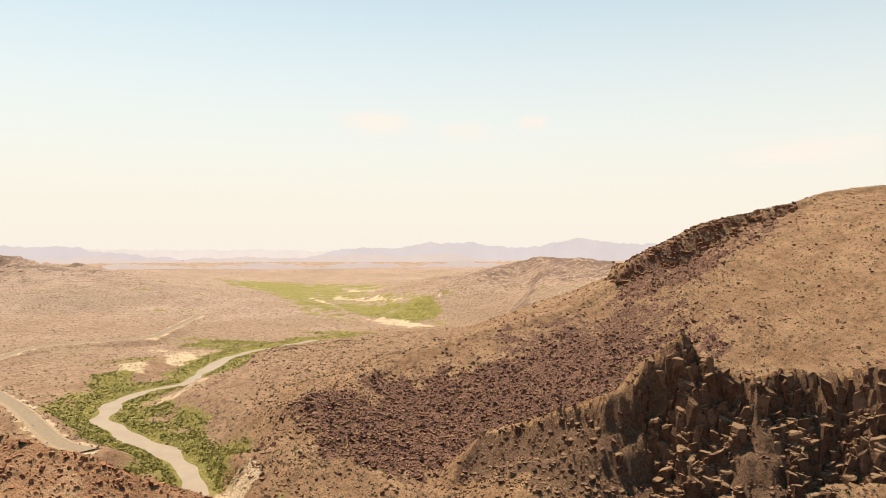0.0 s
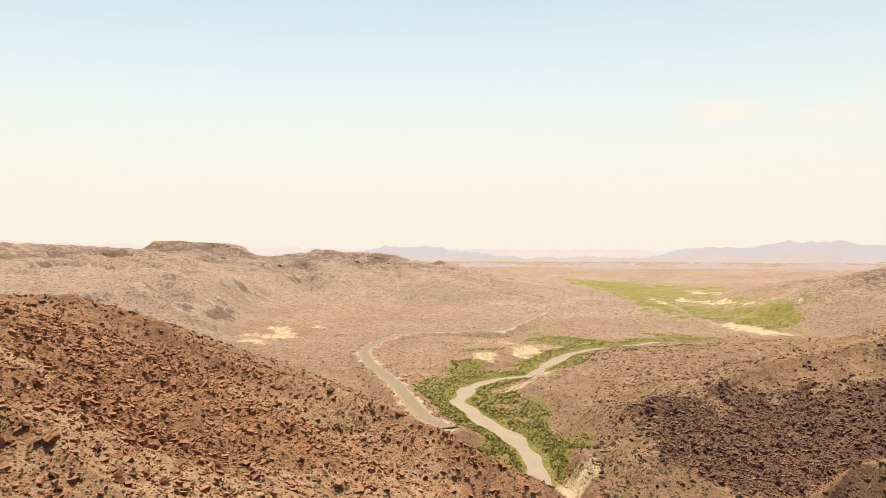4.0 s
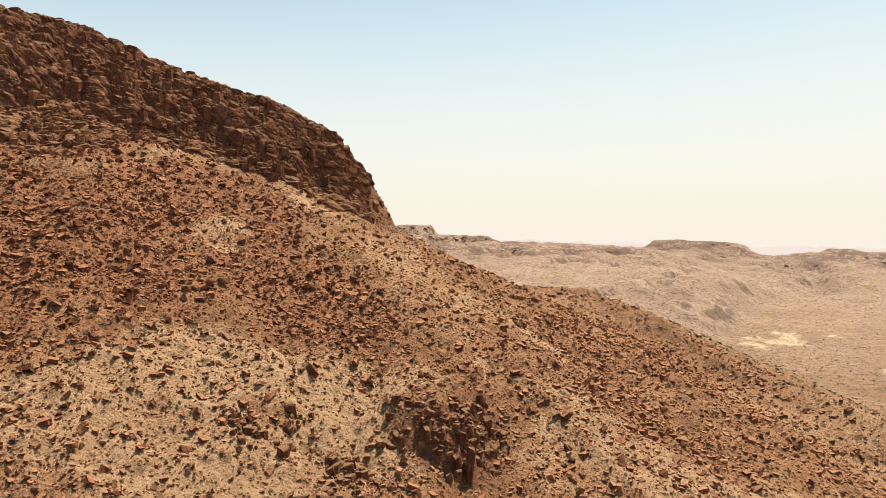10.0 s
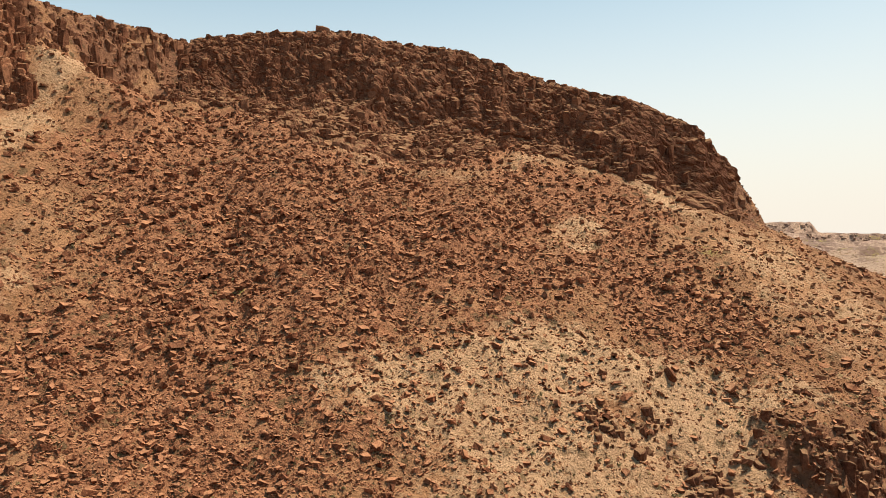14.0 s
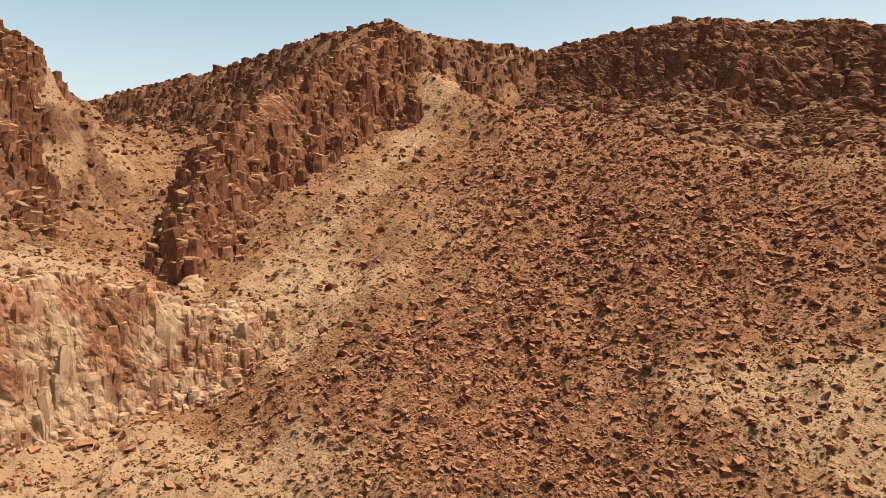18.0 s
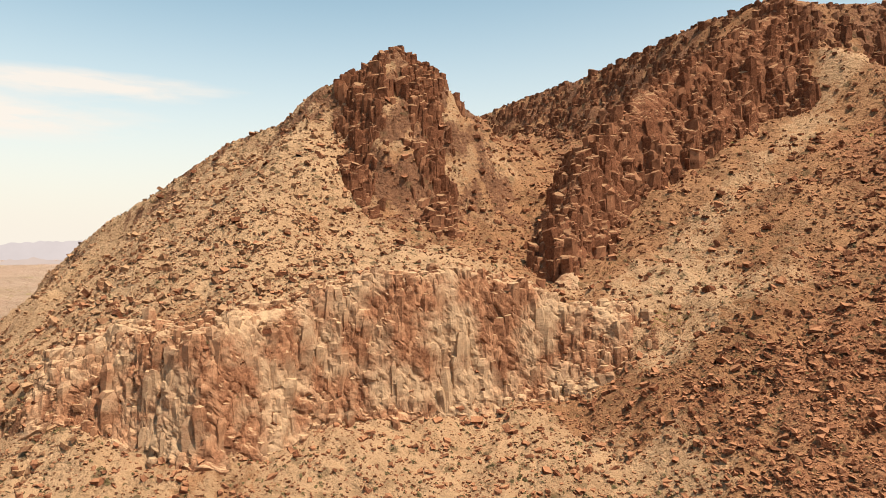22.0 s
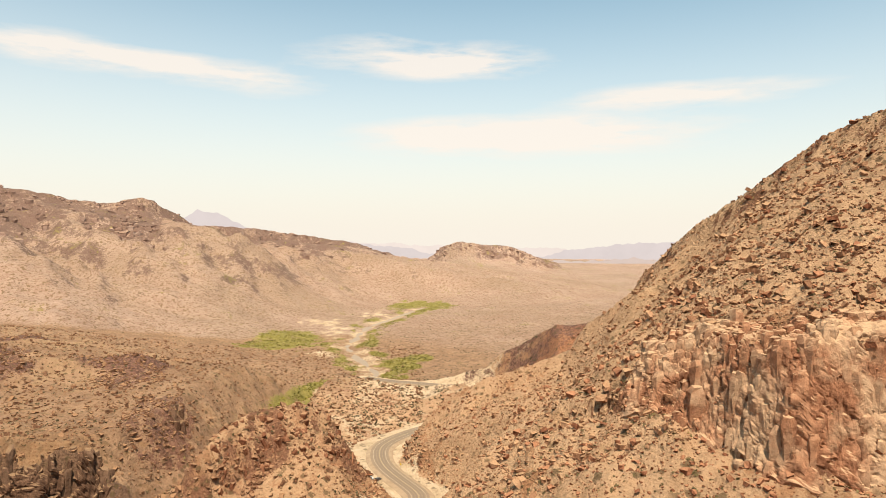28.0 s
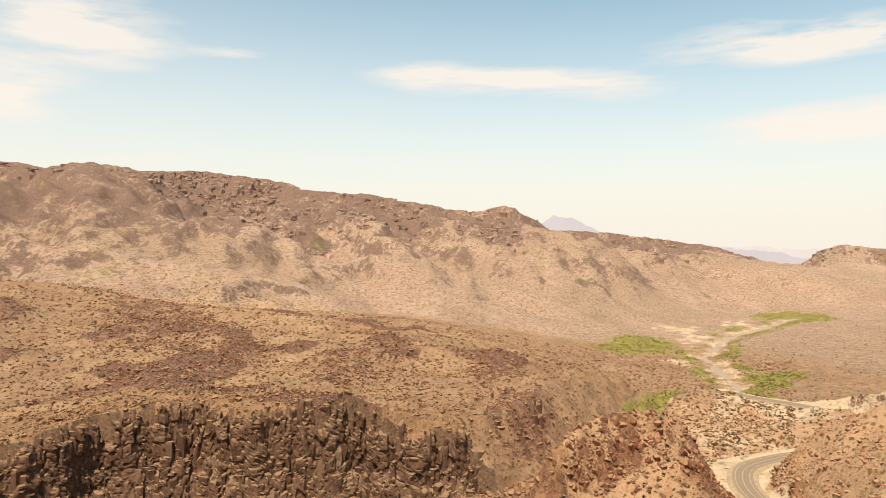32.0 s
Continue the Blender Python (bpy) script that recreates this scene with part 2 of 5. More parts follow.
# bodies kept dark and upward faces tan to paint sunlit tops against shaded sides
STONES = stone_material("loose_stones", (0.058, 0.021, 0.012), (0.3, 0.122, 0.066), True, dust_and_light=(0.48, 0.232, 0.126))
BOULDER = stone_material("boulder_stone", (0.058, 0.021, 0.012), (0.3, 0.122, 0.066), False, dust_and_light=(0.48, 0.232, 0.126))
BLOCK = stone_material("outcrop_rock", (0.08, 0.031, 0.018), (0.265, 0.112, 0.061), False, dust_and_light=(0.4, 0.232, 0.132))
BLOCKS = stone_material("outcrop_rocks", (0.08, 0.031, 0.018), (0.265, 0.112, 0.061), True, dust_and_light=(0.4, 0.232, 0.132))
TAN_BLOCK = stone_material("tan_outcrop_rock", (0.14, 0.056, 0.031), (0.42, 0.205, 0.115), False, bands=(0.57, 0.395, 0.252), dust_and_light=(0.58, 0.385, 0.232))
TAN_BLOCKS = stone_material("tan_outcrop_rocks", (0.14, 0.056, 0.031), (0.42, 0.205, 0.115), True, bands=(0.57, 0.395, 0.252), dust_and_light=(0.58, 0.385, 0.232))
DARK_BLOCK = stone_material("dark_outcrop_rock", (0.07, 0.028, 0.017), (0.22, 0.096, 0.054), False, dust_and_light=(0.31, 0.178, 0.098))
DARK_BLOCKS = stone_material("dark_outcrop_rocks", (0.07, 0.028, 0.017), (0.22, 0.096, 0.054), True, dust_and_light=(0.31, 0.178, 0.098))
RIM_BLOCK = stone_material("rim_rock", (0.055, 0.03, 0.02), (0.19, 0.105, 0.066), False, dust_and_light=(0.3, 0.19, 0.11))
RIM_BLOCKS = stone_material("rim_rocks", (0.055, 0.03, 0.02), (0.19, 0.105, 0.066), True, dust_and_light=(0.3, 0.19, 0.11))
FACE = stone_material("rock_face", (0.08, 0.031, 0.018), (0.265, 0.112, 0.061), "tone", dust_and_light=(0.4, 0.232, 0.132))
TAN_FACE = stone_material("tan_rock_face", (0.14, 0.056, 0.031), (0.42, 0.205, 0.115), "tone", bands=(0.57, 0.395, 0.252), dust_and_light=(0.58, 0.385, 0.232))
DARK_FACE = stone_material("dark_rock_face", (0.07, 0.028, 0.017), (0.22, 0.096, 0.054), "tone", dust_and_light=(0.31, 0.178, 0.098))
RIM_FACE = stone_material("rim_rock_face", (0.055, 0.03, 0.02), (0.19, 0.105, 0.066), "tone", dust_and_light=(0.3, 0.19, 0.11))
FAR_BLOCK = stone_material("far_cliff_rock", (0.18, 0.112, 0.088), (0.32, 0.205, 0.158), False, dust_and_light=(0.38, 0.262, 0.185))
FAR_BLOCKS = stone_material("far_cliff_rocks", (0.18, 0.112, 0.088), (0.32, 0.205, 0.158), True, dust_and_light=(0.38, 0.262, 0.185))
RED_STONES = stone_material("red_stones", (0.110, 0.044, 0.025), (0.370, 0.172, 0.096), True, dust_and_light=(0.500, 0.270, 0.154))
BROWN_STONES = stone_material("brown_stones", (0.078, 0.037, 0.022), (0.25, 0.126, 0.072), True, dust_and_light=(0.38, 0.216, 0.118))
SPUR_STONES = stone_material("tan_stones", (0.12, 0.056, 0.032), (0.37, 0.195, 0.11), True, dust_and_light=(0.5, 0.305, 0.172))
TALUS = stone_material("dark_talus", (0.05, 0.024, 0.019), (0.17, 0.084, 0.062), True, dust_and_light=(0.25, 0.135, 0.095))
SHRUB = leaf_material("desert_shrub", (0.12, 0.088, 0.036), (0.23, 0.170, 0.078))
DARK_SHRUB = leaf_material("dark_desert_shrub", (0.075, 0.060, 0.026), (0.15, 0.115, 0.055))
BUSH = leaf_material("river_bush", (0.150, 0.128, 0.022), (0.310, 0.255, 0.056))
GROUND = ground_material()
WATER = plain_material("river_water", (0.33, 0.25, 0.175), (0.28, 0.205, 0.14), 0.05, 0.5, 0.05, 0.05)
GRAVEL = plain_material("pale_gravel", (0.36, 0.262, 0.170), (0.27, 0.186, 0.116), 0.3, 0.95, 0.3, 0.1)
ASPHALT = plain_material("worn_asphalt", (0.26, 0.192, 0.130), (0.21, 0.152, 0.102), 0.4, 0.9, 0.1, 0.02)
# pale glowing tones stand in for the haze before the ranges
FAR_BLUE = painted_haze_material("far_range_blue", (0.60, 0.525, 0.505), 0.86)
FAR_ROSE = painted_haze_material("far_range_rose", (0.65, 0.525, 0.465), 0.85)
LOW_ROSE = painted_haze_material("low_far_hills", (0.62, 0.490, 0.425), 0.82)
FAR_PALE = painted_haze_material("far_range_pale", (0.72, 0.62, 0.56), 0.86)

# ---- terrain: landforms as crest lines (x, y, z, cliff height, slope below the cliff) ----
MAIN_CREST = [(207, 257, 160, 4, 0.5), (201, 256, 176, 14, 0.5), (192, 256, 188, 22, 0.48), (178, 260, 203, 22, 0.46), (157, 273, 215, 24, 0.46),
    (127, 292, 225, 24, 0.46), (86, 310, 242, 30, 0.5), (37, 328, 251, 28, 0.5), (4, 338, 251, 26, 0.5), (-33, 343, 245, 20, 0.52), (-52, 331, 247,
    22, 0.54), (-81, 315, 249, 26, 0.57), (-99, 304, 254, 34, 0.6), (-136, 306, 251, 36, 0.6), (-181, 317, 244, 26, 0.58), (-238, 322, 237, 16, 0.5),
    (-284, 316, 227, 12, 0.5)]
RIB = [(-96, 297, 247, 10, 0.55), (-117, 260, 223, 42, 0.5), (-125, 237, 209, 44, 0.5), (-128, 209, 186, 40, 0.5), (-120, 178, 159, 30, 0.5), (-109,
    163, 140, 14, 0.5)]
PINNACLE = [(-216, 249, 210, 6, 0.45), (-197, 204, 211, 16, 0.5), (-194, 191, 219, 48, 0.48), (-200, 179, 226, 54, 0.48), (-212, 170, 215, 18, 0.52),
    (-223, 162, 212, 8, 0.56), (-241, 151, 197, 6, 0.6), (-258, 143, 192, 6, 0.72), (-309, 116, 164, 6, 0.95), (-350, 102, 141, 5, 0.95), (-363, 95,
    124, 4, 0.9), (-382, 78, 107, 3, 0.85), (-389, 67, 89, 3, 0.7), (-404, 26, 74, 2, 0.5), (-415, -12, 54, 2, 0.5), (-422, -38, 36, 2, 0.5)]
SHOULDER = [(279, 287, 137, 1, 0.3), (312, 281, 127, 1, 0.3), (354, 244, 125, 1, 0.3), (367, 204, 110, 1, 0.32), (359, 177, 99, 1, 0.35), (343, 138,
    87, 1, 0.4), (332, 95, 83, 1, 0.45), (315, 56, 73, 1, 0.5), (308, 32, 68, 1, 0.5), (300, 8, 57, 1, 0.5), (285, -9, 47, 1, 0.5)]
FLANK = [(196, 235, 154, 2, 0.34), (172, 180, 131, 1, 0.36), (156, 130, 113, 1, 0.38), (146, 90, 98, 1, 0.4), (132, 50, 80, 1, 0.42), (110, 0, 58, 1,
    0.42)]
KNOLL = [(-282, -102, 64, 14, 0.55), (-300, -96, 70, 14, 0.55), (-313, -88, 74, 14, 0.55), (-322, -72, 76, 14, 0.55), (-333, -56, 70, 14, 0.55),
    (-337, -47, 54, 14, 0.55)]
DARK_HILL = [(-538, 154, 96, 2, 0.4), (-549, 112, 89, 2, 0.4), (-560, 79, 86, 2, 0.4), (-573, 50, 72, 2, 0.4), (-579, 30, 52, 2, 0.4)]
RIM_WEST = [(-37, -418, 53, 42, 0.7), (-144, -395, 49, 42, 0.7), (-188, -353, 48, 42, 0.7), (-215, -343, 49, 42, 0.7), (-238, -346, 53, 42, 0.7),
    (-257, -339, 55, 42, 0.7), (-276, -323, 55, 42, 0.7), (-293, -293, 50, 42, 0.7), (-320, -264, 47, 42, 0.7), (-348, -235, 43, 42, 0.7), (-366,
    -206, 38, 42, 0.7), (-373, -182, 31, 42, 0.7)]
RIM_EAST = [(385, -180, 30, 3, 0.45), (345, -207, 50, 8, 0.5), (312, -237, 70, 26, 0.8), (313, -250, 85, 26, 0.8), (307, -265, 97, 26, 0.8), (302, -277, 81, 26, 0.8), (274, -284, 76, 26, 0.8), (273,
    -306, 81, 26, 0.8), (258, -321, 79, 26, 0.8), (242, -337, 84, 26, 0.8), (202, -380, 78, 26, 0.8), (111, -415, 66, 26, 0.8)]
EAST_HILL = [(465, -805, 231, 4, 0.24), (526, -730, 218, 4, 0.24), (554, -684, 213, 4, 0.24), (575, -639, 198, 6, 0.25), (585, -589, 186, 8, 0.26),
    (591, -539, 177, 16, 0.26), (591, -478, 151, 16, 0.26), (599, -435, 133, 10, 0.26), (598, -419, 114, 4, 0.25), (588, -362, 90, 3, 0.25), (593,
    -289, 76, 3, 0.25), (592, -243, 65, 3, 0.25), (574, -175, 51, 3, 0.25), (526, -121, 39, 3, 0.25), (492, -90, 40, 3, 0.25)]
APRON = [(560, -11, 20, 0, 0.12), (648, -45, 21, 0, 0.12), (789, -129, 33, 0, 0.12), (820, -223, 34, 0, 0.12), (836, -334, 44, 0, 0.12)]
FAR_TAN = [(1088, -881, 116, 6, 0.13), (1220, -873, 113, 6, 0.13), (1336, -881, 122, 6, 0.13), (1477, -842, 126, 6, 0.13), (1471, -747, 107, 6, 0.13),
    (1419, -623, 77, 6, 0.13), (1406, -523, 48, 6, 0.13), (1382, -438, 13, 6, 0.13)]
VALLEY_HILLS = [(1125, 1341, 156, 4, 0.11), (1262, 1284, 156, 4, 0.11), (1430, 1252, 160, 6, 0.11), (1606, 1192, 157, 4, 0.11), (1956, 1111, 142, 6,
    0.11), (2027, 1087, 170, 26, 0.1), (2116, 902, 158, 26, 0.1), (2091, 832, 123, 8, 0.1), (2094, 676, 115, 4, 0.1), (2210, 638, 142, 12, 0.1),
    (2235, 545, 130, 8, 0.1), (2160, 416, 127, 10, 0.1), (2074, 332, 102, 6, 0.1), (1894, 152, 77, 4, 0.1), (1800, 9, 56, 3, 0.1), (1698, -77, 40, 2,
    0.1)]
NORTH_MESA = [(1940, 2670, 265, 40, 0.2), (2081, 2561, 248, 40, 0.2), (2285, 2450, 249, 40, 0.2), (2310, 2426, 203, 40, 0.2), (2507, 2297, 197, 40,
    0.2), (2605, 2185, 138, 40, 0.2)]
RANGE_SOUTH = [(-416, -1956, 360, 9, 0.3), (-712, -1762, 360, 9, 0.3), (-871, -1632, 348, 9, 0.3), (-932, -1540, 330, 6, 0.3), (-946, -1413, 335, 13, 0.33),
    (-1061, -1429, 331, 9, 0.33), (-1287, -1465, 352, 13, 0.32), (-1446, -1353, 341, 13, 0.32), (-1390, -1221, 305, 22, 0.3),
    (-1523, -1102, 295, 22, 0.3), (-1635, -1026, 278, 18, 0.28)]
RANGE_NORTH = [(-1742, -942, 261, 18, 0.26), (-1779, -891, 254, 18, 0.25), (-1824, -820, 272, 27, 0.25), (-1890, -794, 247, 27, 0.24),
    (-2010, -763, 206, 31, 0.2), (-2210, -638, 202, 40, 0.15), (-2334, -560, 188, 36, 0.12), (-2575, -362, 159, 27, 0.1),
    (-2684, -292, 126, 18, 0.1), (-2790, -234, 96, 9, 0.1)]
WEST_RANGE = RANGE_SOUTH + RANGE_NORTH
WEST_MESA = [(-3197, -134, 49, 60, 0.14), (-3199, -67, 105, 60, 0.14), (-3200, -22, 144, 60, 0.14), (-3200, 50, 167, 60, 0.14), (-3216, 169, 153, 60,
    0.14), (-3207, 286, 150, 60, 0.14), (-3199, 370, 116, 60, 0.14), (-3204, 479, 76, 60, 0.14)]
BENCH = [(-811, -178, 20, 3, 0.2), (-711, -204, 25, 3, 0.2), (-652, -225, 33, 3, 0.2), (-637, -266, 49, 3, 0.2), (-578, -276, 45, 3, 0.2)]
BENCH2 = [(-525, -291, 58, 4, 0.1), (-536, -350, 71, 4, 0.1), (-519, -391, 71, 4, 0.1), (-541, -475, 81, 4, 0.1), (-550, -581, 83, 4, 0.1), (-529,
    -678, 88, 4, 0.1), (-487, -792, 108, 4, 0.1), (-421, -863, 116, 4, 0.1)]
LEDGES = [(207, 257, 28), (178, 260, 28), (157, 273, 27), (127, 292, 25), (86, 310, 66), (37, 328, 70), (4, 338, 38), (-33, 343, 24)]
RIVER = [(1102, -291), (1103, -216), (1011, -101), (967, -68), (868, -32), (801, -15), (779, 24), (729, 52), (663, 57), (605, 35), (545, 6), (497, -10),
    (438, -15), (372, -25), (305, -85), (240, -160), (110, -240), (-50, -270), (-190, -258), (-290, -205), (-345, -160), (-450, -140), (-600, -140), (-716, -112),
    (-752, -85), (-800, -82), (-889, -111), (-1005, -147), (-1100, -147), (-1250, -145), (-1647, -58)]
FIELDS_EAST = [(1102, -291), (1400, -330), (2000, -320), (3000, -500)]
ROAD_WEST = [(-190, -75, 36), (-250, -50, 33), (-295, -25, 31), (-326, -9, 30), (-351, -24, 30), (-378, -37, 30), (-411, -41, 30), (-440, -25, 30), (-490, 20, 30), (-530, 42, 30), (-560, 34, 30),
    (-579, 13, 30), (-595, -16, 30), (-612, -51, 29), (-640, -78, 27)]
ROAD_EAST = [(500, 50, 18), (533, 70, 15), (569, 83, 14), (682, 122, 13), (800, 175, 14), (880, 200, 14), (959, 202, 14), (1050, 185, 14), (1095, 160, 14), (1101, 123, 14), (1124, 25, 15), (1412, -49, 18)]


def lattice(ix, iy, seed):
    h = (ix * 374761393 + iy * 668265263 + seed * 982451653) & 0x7FFFFFFF
    h = ((h ^ (h >> 13)) * 1274126177) & 0x7FFFFFFF
    return ((h ^ (h >> 16)) & 0xFFFF) * (2 * math.pi / 65536)


def grain(x, y, size, seed=0):
    """Gradient noise with lumps of that size, about -0.7 to 0.7."""
    u, v = x / size, y / size
    iu, iv = np.floor(u).astype(np.int64), np.floor(v).astype(np.int64)
    fu, fv = u - iu, v - iv
    def corner(du, dv):
        a = lattice(iu + du, iv + dv, seed)
        return np.cos(a) * (fu - du) + np.sin(a) * (fv - dv)
    su, sv = fu * fu * fu * (fu * (fu * 6 - 15) + 10), fv * fv * fv * (fv * (fv * 6 - 15) + 10)
    top, bottom = corner(0, 0) * (1 - su) + corner(1, 0) * su, corner(0, 1) * (1 - su) + corner(1, 1) * su
    return top * (1 - sv) + bottom * sv


def smooth(a, b, v):
    t = np.clip((v - a) / (b - a), 0, 1)
    return t * t * (3 - 2 * t)


def nearest(x, y, line, soft=0.0):
    """Distance to a line of points, the side of it (1: on the right hand), how far past its ends, and the rest of the points' numbers there."""
    p = np.array(line, float)
    q, r = p[:-1], p[1:]
    best = np.full(x.shape, 1e9)
    found = []
    for i in range(len(q)):
        dx, dy = r[i, 0] - q[i, 0], r[i, 1] - q[i, 1]
        n = math.hypot(dx, dy)
        along = ((x - q[i, 0]) * dx + (y - q[i, 1]) * dy) / n
        t = np.clip(along / n, 0, 1)
        d = np.hypot(x - q[i, 0] - t * dx, y - q[i, 1] - t * dy)
        side = np.where(dx * (y - q[i, 1]) - dy * (x - q[i, 0]) < 0, 1.0, -1.0)
        past = np.maximum(-along, 0) if i == 0 else np.maximum(along - n, 0) if i == len(q) - 1 else 0 * x
        found.append((d, side, past, t))
        best = np.minimum(best, d)
    width = soft * (3 + 0.06 * best) + 1e-3
    total, out, sides, ends = 0, [0] * (p.shape[1] - 2), 0, 0
    for i, (d, side, past, t) in enumerate(found):
        w = np.exp(np.clip((best - d) / width, -60, 0))
        total, sides = total + w, sides + w * side
        ends = np.where(d <= best, past, ends)
        for k in range(len(out)):
            out[k] = out[k] + w * (q[i, k + 2] + t * (r[i, k + 2] - q[i, k + 2]))
    return best, np.where(sides > 0, 1, -1), ends, [o / total for o in out]


def ridge(x, y, line, ragged=0.0, size=20.0):
    """Height of a landform that falls away on both sides of its crest, and how much of it is cliff."""
    d, _, _, (z, cliff, slope) = nearest(x, y, line, 1.0)
    shift = ragged * (grain(x, y, size, 3) + 0.6 * grain(x, y, size * 0.4, 4) + 0.35 * grain(x, y, size * 0.16, 5))
    front = np.maximum(d - (0.13 * size if size >= 50 else 0) + shift * smooth(0, size, d), 0)
    reach = 1.0 * cliff + 2
    step = smooth(0, 1, front / reach)
    step = 0.45 * step + 0.55 * (np.floor(step * 3 + 0.2) + smooth(0.1, 0.9, (step * 3 + 0.2) % 1)) / 3.2
    fore = z - cliff * np.clip(step, 0, 1) - slope * front
    bare = 1 - smooth(reach, reach * 1.15 + 2, front)
    return fore, bare * smooth(1.5, 8, cliff)


def rim(x, y, line):
    """The most that the ground may reach on the canyon's side of a rim, and how much of it is cliff."""
    d, side, past, (z, cliff, slope) = nearest(x, y, line, 1.0)
    s = side * d + 15 * grain(x, y, 42, 3) + 8 * grain(x, y, 15, 4) + 4 * grain(x, y, 6, 5)
    front = np.maximum(s, 0)
    step = 0.62 * smooth(0, 4.5, front) + 0.14 * smooth(9, 14, front) + 0.24 * smooth(17, 22, front)
    most = z + 2 + 4 * grain(x, y, 24, 49) - 1.15 * cliff * step - slope * np.maximum(front - 4, 0) + 1.2 * past + 4 * np.maximum(front - 62, 0) + np.where(s < 0, 400, 0)
    return most, np.where(s > 0, 1 - smooth(30, 44, front), smooth(-3, 0, s)) * np.exp(-past / 15)


def scarp(x, y, line, soft=4.2, fade=42.0):
    """A step in a slope: (x, y, height) along its foot; the high side lies on the left hand."""
    d, side, past, (h,) = nearest(x, y, line, 1.0)
    s = -side * d + 4.0 * grain(x, y, 15, 8) + 3.2 * np.abs(grain(x, y, 6, 9)) + 1.5 * np.abs(grain(x, y, 2.6, 10))
    lift = 1.1 * h * (smooth(-soft, soft, s) - 0.5) * np.exp(-np.abs(s) / fade) * np.exp(-past / 12)
    return lift, np.exp(-np.maximum(np.abs(s - 2) - soft, 0) / 4) * np.exp(-past / 10) * smooth(0, 6, h)


def blend(a, b, k):
    h = np.clip(0.5 + 0.5 * (b - a) / k, 0, 1)
    return a * (1 - h) + b * h + k * h * (1 - h)


LANDFORMS = [  # line, raggedness, its size, softness, share of rose soil with distance haze painted in
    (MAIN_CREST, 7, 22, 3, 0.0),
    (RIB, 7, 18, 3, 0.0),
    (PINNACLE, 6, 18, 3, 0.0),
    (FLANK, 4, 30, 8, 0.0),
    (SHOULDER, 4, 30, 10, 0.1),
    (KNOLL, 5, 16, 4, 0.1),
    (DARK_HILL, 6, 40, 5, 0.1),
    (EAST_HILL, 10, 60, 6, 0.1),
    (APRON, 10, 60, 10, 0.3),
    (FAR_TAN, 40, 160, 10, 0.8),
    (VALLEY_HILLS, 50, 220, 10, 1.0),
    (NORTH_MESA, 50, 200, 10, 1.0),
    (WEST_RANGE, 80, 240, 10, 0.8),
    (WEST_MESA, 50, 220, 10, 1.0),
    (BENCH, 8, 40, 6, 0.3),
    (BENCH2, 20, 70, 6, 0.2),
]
# steps in the near slopes: (x, y, height), the high ground on the left hand
SCARPS = [
    [(-166, 42, 6), (-155, 54, 13), (-140, 60, 18), (-127, 66, 20), (-127, 79, 21), (-126, 92, 24), (-117, 105, 27), (-109, 120, 27), (-99, 135, 22), (-90, 144, 12), (-80, 150, 5)],
    [(131, 121, 4), (121, 113, 8), (111, 114, 7), (106, 126, 3)][::-1],
    [(90, 122, 3), (86, 110, 4), (70, 112, 2)][::-1],
    [(66, 126, 2), (76, 131, 3), (88, 130, 2)],
]
# patches of what lies on the soil: x, y, half width, half depth, turn in degrees, amount
SCREE_WEST = [(25, 225, 92, 78, 0, 1.0), (-32, 160, 30, 26, 0, 0.9), (-8, 120, 52, 34, 0, 0.65), (-45, 125, 55, 26, 0, 0.55), (5, 150, 80, 40, 0, 0.75),
    (-20, 100, 60, 22, 0, 0.6), (-10, 260, 60, 60, 0, 0.9), (-190, 290, 60, 50, 0, 0.45), (-160, 200, 30, 50, 0, 0.4)]
SCREE_EAST = [(105, 225, 40, 60, 10, 0.9), (112, 165, 28, 22, 20, 0.75), (193, 105, 14, 40, 10, 0.55), (212, 62, 40, 16, -20, 0.5), (165, 62, 30, 12, 0, 0.4),
    (285, 60, 50, 60, 0, 0.4), (300, 150, 60, 70, 0, 0.45), (230, 150, 30, 30, 0, 0.5)]
SCREE = SCREE_WEST + SCREE_EAST
TALUS_EAST = [(465, -250, 78, 175, -6, 1.0), (455, -130, 60, 45, 0, 1.0), (560, -470, 40, 60, 0, 0.9), (560, -560, 30, 60, 0, 0.6),
    (620, -20, 90, 30, -20, 0.35)]
TALUS_WEST = [(-560, 85, 55, 80, 0, 0.9), (-448, -335, 50, 24, 30, 0.85), (-533, -244, 55, 24, 20, 0.8), (-480, -600, 150, 60, 60, 0.8),
    (-520, -350, 60, 30, 40, 0.8), (-440, -185, 40, 20, 0, 0.8), (-700, -240, 80, 25, 20, 0.75), (-420, -420, 60, 25, 40, 0.7),
    (-330, -80, 30, 30, 0, 0.3), (-470, 60, 40, 40, 0, 0.35)]
SCREE_FAR = TALUS_EAST + TALUS_WEST
PALE_WEST = [(-460, -30, 190, 110, 0, 0.7), (-320, -75, 60, 50, 0, 0.5), (-300, 60, 110, 70, -20, 1.0), (-310, -80, 40, 40, 0, 0.7),
    (-300, 30, 60, 50, 0, 0.9), (-560, -480, 320, 280, 0, 0.5), (-230, 90, 150, 80, -20, 1.0), (-120, 95, 75, 50, 0, 0.95),
    (-340, 40, 90, 60, 0, 0.8), (-190, 190, 40, 40, 0, 0.7), (-190, 120, 60, 40, 30, 0.7), (-240, 90, 60, 40, 0, 0.6), (-110, 75, 40, 20, 0, 0.6)]
